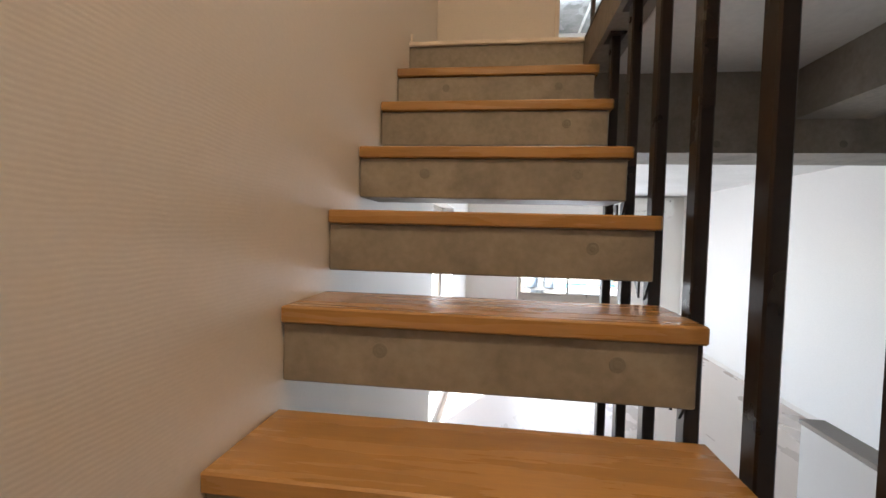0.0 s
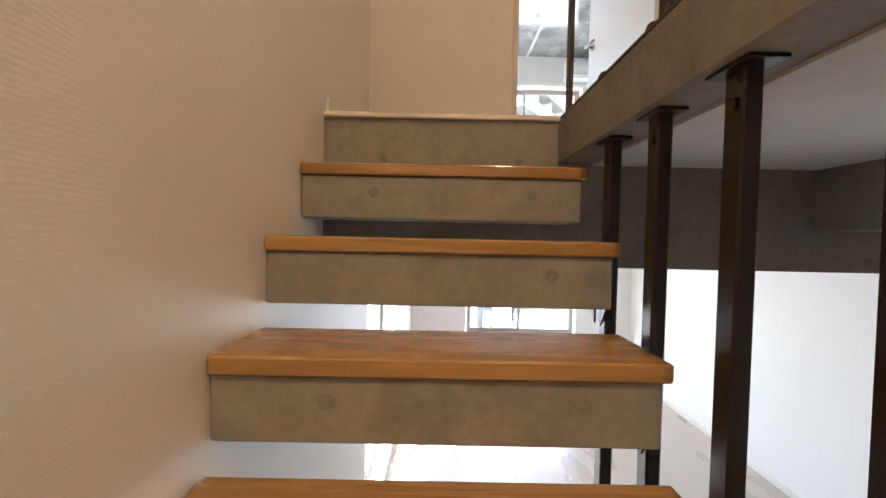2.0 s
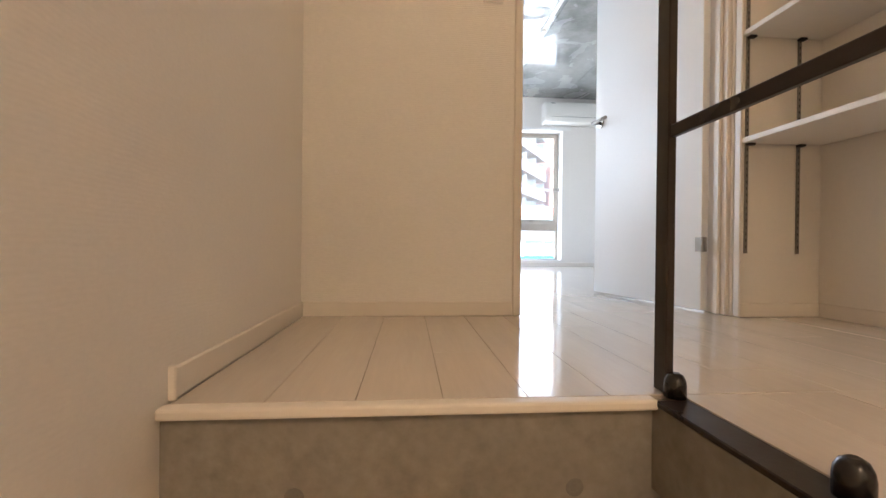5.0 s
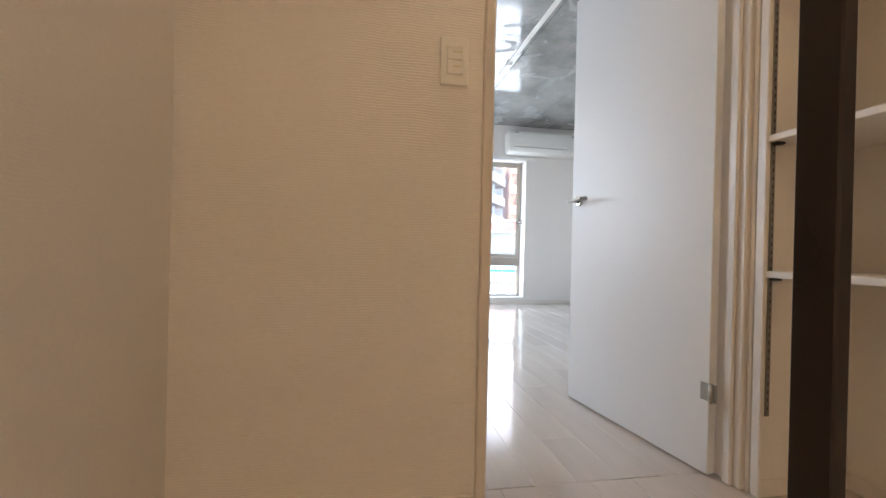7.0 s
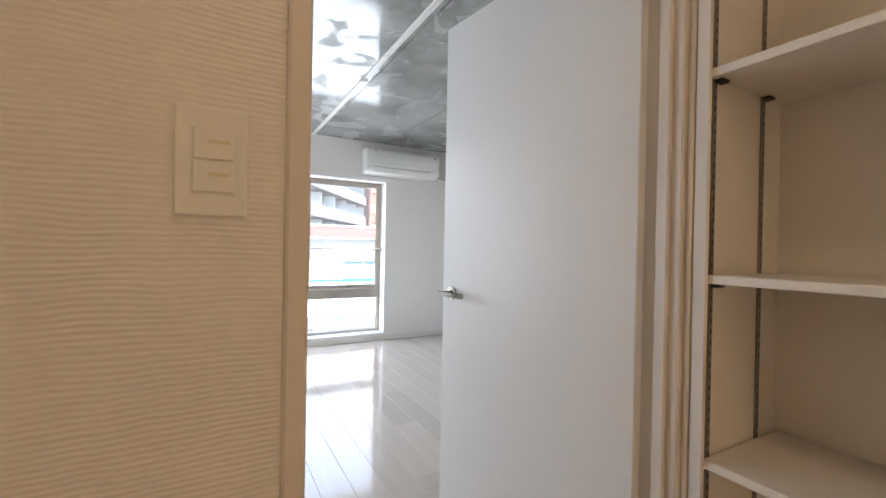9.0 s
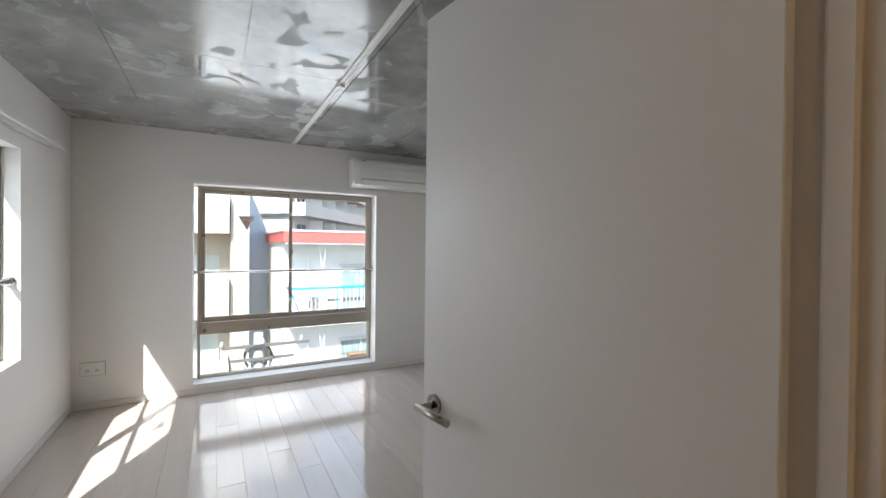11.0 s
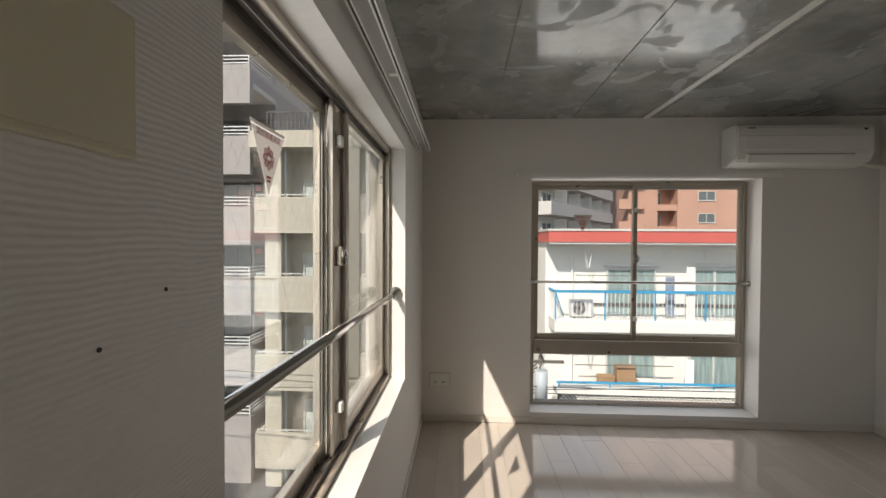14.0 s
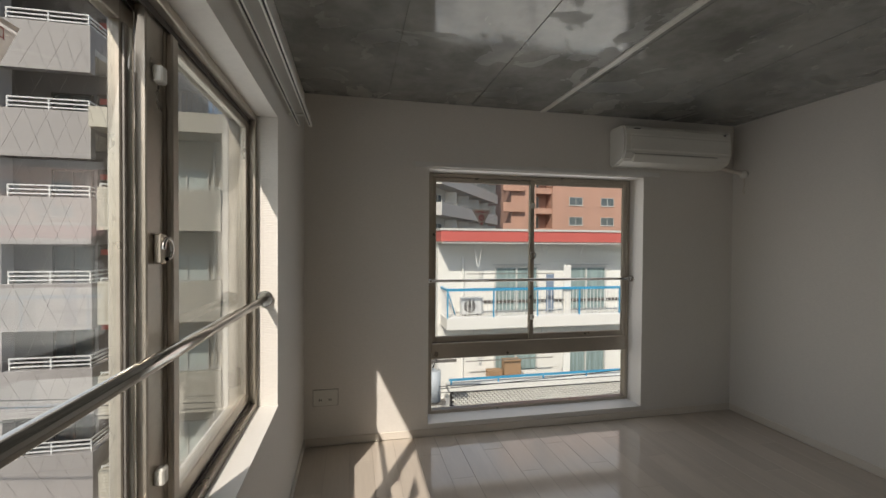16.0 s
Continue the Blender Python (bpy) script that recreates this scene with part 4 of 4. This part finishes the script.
for zf in (-0.98, -3.86):
    upper = zf > -2
    boxes("balcony_slab", [((HX0 + 0.1, HYF, zf - 0.36), (HX1, HY0, zf))], RENDER_W, house)
    if upper:
        bar_rail(house, HX0 + 0.14, HX1 - 0.1, HYF + 0.06, zf, 0.86, RAIL_L, upright=True)
        boxes("top_rail", [((HX0 + 0.1, HYF + 0.02, zf + 0.86), (HX1, HYF + 0.1, zf + 0.94)), ((HX0 + 0.1, HYF + 0.1, zf + 0.86), (HX0 + 0.16, HY0, zf + 0.92))], BLUE, house, "blue painted rail")
        boxes("mid_rail", [((HX0 + 0.75, HYF + 0.95, zf + 0.32), (HX1, HYF + 0.98, zf + 0.42))], FRAME_D, house)
        boxes("rail_post", [((HX0 + 0.12 + 1.52 * k, HYF + 0.04, zf), (HX0 + 0.16 + 1.52 * k, HYF + 0.08, zf + 0.86)) for k in range(9)], BLUE, house)
        rod("brace", (HX0 + 0.14, HYF + 0.06, zf + 0.85), (HX0 + 0.5, HYF + 0.5, zf + 0.02), 0.022, BLUE, house, seg=8)
        boxes("side_rail", [((HX0 + 0.12, HYF + 0.12 + 0.13 * k, zf), (HX0 + 0.136, HYF + 0.136 + 0.13 * k, zf + 0.86)) for k in range(7)], RAIL_L, house)
    for wx in (5.05, 7.73, 10.6, 13.3):
        pane_window(house, wx, zf + 0.01, 1.6, 1.56 if upper else 1.75, HY0 - 0.05, 2, FRAME_L, TEAL)
        boxes("head_trim", [((wx - 0.08, HY0 - 0.09, zf + 1.62 + (0 if upper else 0.19)), (wx + 1.68, HY0 - 0.002, zf + 1.67 + (0 if upper else 0.19)))], FRAME_L, house)
    box("balcony_screen", (7.2, HY0 - 0.9, zf + 0.01), (7.46, HY0 - 0.86, zf + 1.68), RENDER_W, house, 0.01)
    boxes("laundry_pole", [((3.9, HYF + 0.43, zf + 1.36), (7.0, HYF + 0.46, zf + 1.385))], GREY, house)
    pipe("rain_pipe", [(HX0 + 0.87, HY0 - 0.06, zf + 1.9), (HX0 + 0.87, HY0 - 0.06, zf)], 0.04, RENDER_W, house)
    ac = box("condenser", (HX0 + 0.68, HYF + 0.4, zf + 0.05), (HX0 + 1.4, HYF + 0.7, zf + 0.6), RAIL_L, house, 0.02, "outdoor air conditioning unit")
    rod("fan_grille", (HX0 + 0.96, HYF + 0.39, zf + 0.325), (HX0 + 0.96, HYF + 0.405, zf + 0.325), 0.22, FRAME_D, ac, seg=24)
    for q in (0.08, 0.14, 0.2):
        pipe("grille_ring", [(HX0 + 0.96 + q * math.cos(k * math.tau / 20), HYF + 0.385, zf + 0.325 + q * math.sin(k * math.tau / 20)) for k in range(21)], 0.008, RAIL_L, ac)
    boxes("foot", [((HX0 + 0.75, HYF + 0.42, zf), (HX0 + 0.85, HYF + 0.68, zf + 0.049)), ((HX0 + 1.25, HYF + 0.42, zf), (HX0 + 1.35, HYF + 0.68, zf + 0.049))], GREY, ac)
    for x, low in ((4.3, 0.62), (6.68, 1.0), (7.98, 1.0)):
        v_hook(x, zf + 2.34 if upper else zf + 2.5, zf + low + 0.98)
cloth = bmesh.new()
for k in range(5):
    add_box(cloth, (6.72 + 0.055 * k, HYF + 0.425 + 0.012 * (k % 2), -0.9 + 0.05 * (k % 3)), (6.772 + 0.055 * k, HYF + 0.455 + 0.012 * (k % 2), 0.36))
part("hanging_cloth", cloth, NAVY, house, "faded blue cloth hung on the balcony")
for x, y, w, h, m in ((4.7, 15.5, 0.5, 0.95, BOXBROWN), (5.3, 15.6, 0.6, 1.25, BOXBROWN), (5.95, 15.45, 0.5, 0.85, RENDER_W)):
    bx = thing("storage_box", (x, y, -3.86), "brown or white box stacked on the lower balcony", "box", "balcony boxes")
    box("carton", (0, 0, 0), (w, 0.3, h), m, bx, 0.01)
    box("lid", (-0.01, -0.01, h + 0.001), (w + 0.01, 0.31, h + 0.04), m, bx, 0.005)

# pierced block parapet of the lower balcony
terrace = thing("terrace_wall", (0, 0, 0), "low pierced block wall with a blue rail before the house", "wall")
bm = bmesh.new()
for r in range(9):
    z = -3.68 + 0.062 * r
    for k in range(104):
        u = 3.25 + 0.125 * k + (0.0625 if r % 2 else 0)
        add_box(bm, (u, 14.55, z + 0.027), (u + 0.088, 14.64, z + 0.058))
part("pierced_block", bm, RENDER_W, terrace)
# dark sheet put behind the blocks as the shade in their openings
boxes("backing", [((3.2, 14.65, GROUND), (16.5, 14.75, -3.12))], FRAME_D, terrace)
boxes("coping", [((3.1, 14.48, -3.11), (16.5, 14.9, -2.93))], RENDER_W, terrace)
boxes("base", [((3.1, 14.5, GROUND), (16.5, 14.649, -3.68))], RENDER_W, terrace)
boxes("blue_rail", [((3.15, 14.6, -2.82), (16.5, 14.66, -2.76))] + [((3.2 + 1.52 * k, 14.61, -2.93), (3.24 + 1.52 * k, 14.65, -2.82)) for k in range(9)], BLUE, terrace, "blue painted rail")

# far towers
tower = thing("brick_tower", (0, 0, 0), "brown brick apartment tower beyond the house", "building")
TY = 58.0
boxes("wall", [((28.2, TY, GROUND), (60, TY + 14, 30)), ((21.7, TY - 0.6, GROUND), (25.4, TY + 14, 30)), ((25.4, TY + 2.2, GROUND), (28.2, TY + 14, 30))], BRICK, tower)
boxes("roof_edge", [((21.6, TY - 0.7, 30), (60, TY + 14, 30.6))], PALE, tower)
for n in range(-3, 8):
    z = 6.95 + 2.88 * (n - 2)
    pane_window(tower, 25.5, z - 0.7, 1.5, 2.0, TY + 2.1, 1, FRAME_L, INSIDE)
    boxes("landing", [((25.4, TY + 0.2, z - 1.3), (28.2, TY + 0.35, z - 0.5)), ((25.4, TY + 0.35, z - 1.3), (28.2, TY + 2.2, z - 1.15))], BRICK, tower)
    boxes("wing_balcony", [((20.3, TY - 1.2, z - 1.2), (23.4, TY - 1.0, z + 0.1)), ((20.3, TY - 1.0, z - 1.2), (23.4, TY - 0.6, z - 1.0))], BRICK, tower)
    for k in range(6):
        pane_window(tower, 30.8 + 5.1 * k, z, 2.15, 1.2, TY - 0.05, 2, FRAME_L, INSIDE)
# pale grey tower seen at a slant, its balconies running back from the near corner
grey = thing("grey_tower", (8.3, 40, 0), "pale grey apartment tower with long balconies", "building", rz=57)
boxes("wall", [((0.3, 1.5, GROUND), (21, 9, 20))], PALE, grey)
for n in range(-3, 5):
    z = 4.1 + 2.85 * n
    bal = boxes("balcony", [((-0.3, 0, z - 0.15), (21.2, 0.18, z + 1.05)), ((-0.3, 0.18, z - 0.15), (21.2, 1.5, z + 0.03)), ((-0.3, 0.18, z + 0.03), (-0.1, 7.5, z + 1.05)),
                            ((-0.1, 1.5, z - 0.15), (0.3, 7.5, z + 0.03))], PALE, grey)
    bar_rail(bal, -0.2, 21, 0.09, z + 1.05, 0.22, FRAME_L, 1, 1.5)
    for k in range(5):
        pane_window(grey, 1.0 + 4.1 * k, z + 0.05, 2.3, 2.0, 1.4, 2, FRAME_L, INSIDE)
        box("party_screen", (4.3 + 4.1 * k, 0.2, z + 0.04), (4.36 + 4.1 * k, 1.49, z + 2.5), RENDER_W, grey)

# utility pole with transformers and cables
POLE = mat("pole_concrete", (0.42, 0.41, 0.39), 0.8, vary=0.1, fine=20, bump=0.1)
CAN = mat("transformer_paint", (0.46, 0.50, 0.54), 0.5, vary=0.08, fine=20, bump=0.05)
pole = thing("utility_pole", (2.07, 13.2, GROUND), "concrete utility pole with transformers and cable coils", "utility pole")
rod("pole", (0, 0, 0), (0, 0, 6.95), 0.17, POLE, pole, 0.12)
for k, (x, z) in enumerate(((-0.31, 5.25), (0.31, 5.25))):
    can = rod("transformer", (x, -0.2, z), (x, -0.2, z + 0.8), 0.17, CAN, pole)
    for s in (-1, 1):
        rod("bushing", (x + s * 0.08, -0.2, z + 0.8), (x + s * 0.08, -0.2, z + 0.95), 0.035, FRAME_L, can, 0.02)
boxes("cross_arm", [((-0.9, -0.24, 6.6), (1.3, -0.16, 6.68)), ((-0.6, -0.3, 5.15), (0.6, -0.12, 5.25)), ((-0.7, -0.24, 6.25), (0.9, -0.16, 6.32))], GREY, pole)
for k in range(5):
    rod("insulator", (-0.9 + 0.5 * k, -0.2, 6.68), (-0.9 + 0.5 * k, -0.2, 6.82), 0.05, FRAME_L, pole, 0.03)
ring = [(0.35 * math.cos(a * 0.3), -0.3 + 0.01 * a, 6.3 + 0.35 * math.sin(a * 0.3)) for a in range(64)]
pipe("cable_coil", ring, 0.016, DARK, pole)
for k in range(3):
    z = -2.35 - 0.12 * k
    wire = thing("overhead_cable", (0, 0, 0), "black overhead cable sagging between poles", "cable", "overhead cables")
    pts = []
    for q in range(21):
        u = q / 20 * 2 - 1
        pts.append((2.07 + u * 22, 12.9 + 0.1 * k + u * (1.5 if k % 2 else -1.0), z + 0.9 * u * u - 0.0))
    pipe("strand", pts, 0.011, DARK, wire)
# ---- floor boards, last ----
tilt = random.Random(3)


def boards(parent, x0, x1, y0, y1, width, length, shift):
    cut = {}
    col = 0
    x = x0
    while x < x1 - 0.01:
        w = min(width, x1 - x)
        y = y0 - (col * shift) % length
        while y < y1 - 0.005:
            a, b = max(y, y0), min(y + length, y1)
            if b - a > 0.01:
                key = (round(w, 3), round(b - a, 3))
                if key not in cut:
                    ob = box("floor_board", (0.0004, 0.0004, -0.008), (w - 0.0004, b - a - 0.0004, 0), FLOOR, parent, 0.0008)
                    cut[key] = ob.data
                else:
                    ob = new("floor_board", cut[key])
                    ob.parent = parent
                tilt.seed(int(x * 1000) + 7 * int(a * 1000))
                ob.location = (x, a, 0)
                ob.rotation_euler = (tilt.uniform(-1, 1) * 0.0007, tilt.uniform(-1, 1) * 0.003, 0)
            y += length
        x += width
        col += 1


boards(room_floor, ROOM_W + 0.009, EAST - 0.009, DIV1 + 0.001, NORTH - 0.009, 0.15, 0.91, 0.303)
boards(hall_floor, HALL_W + 0.009, NX1, 0.012, DIV1, 0.15, 1.82, 0.5)
boards(hall_floor, 0.889, NX1, -2.2, 0.011, 0.15, 1.82, 0.6)
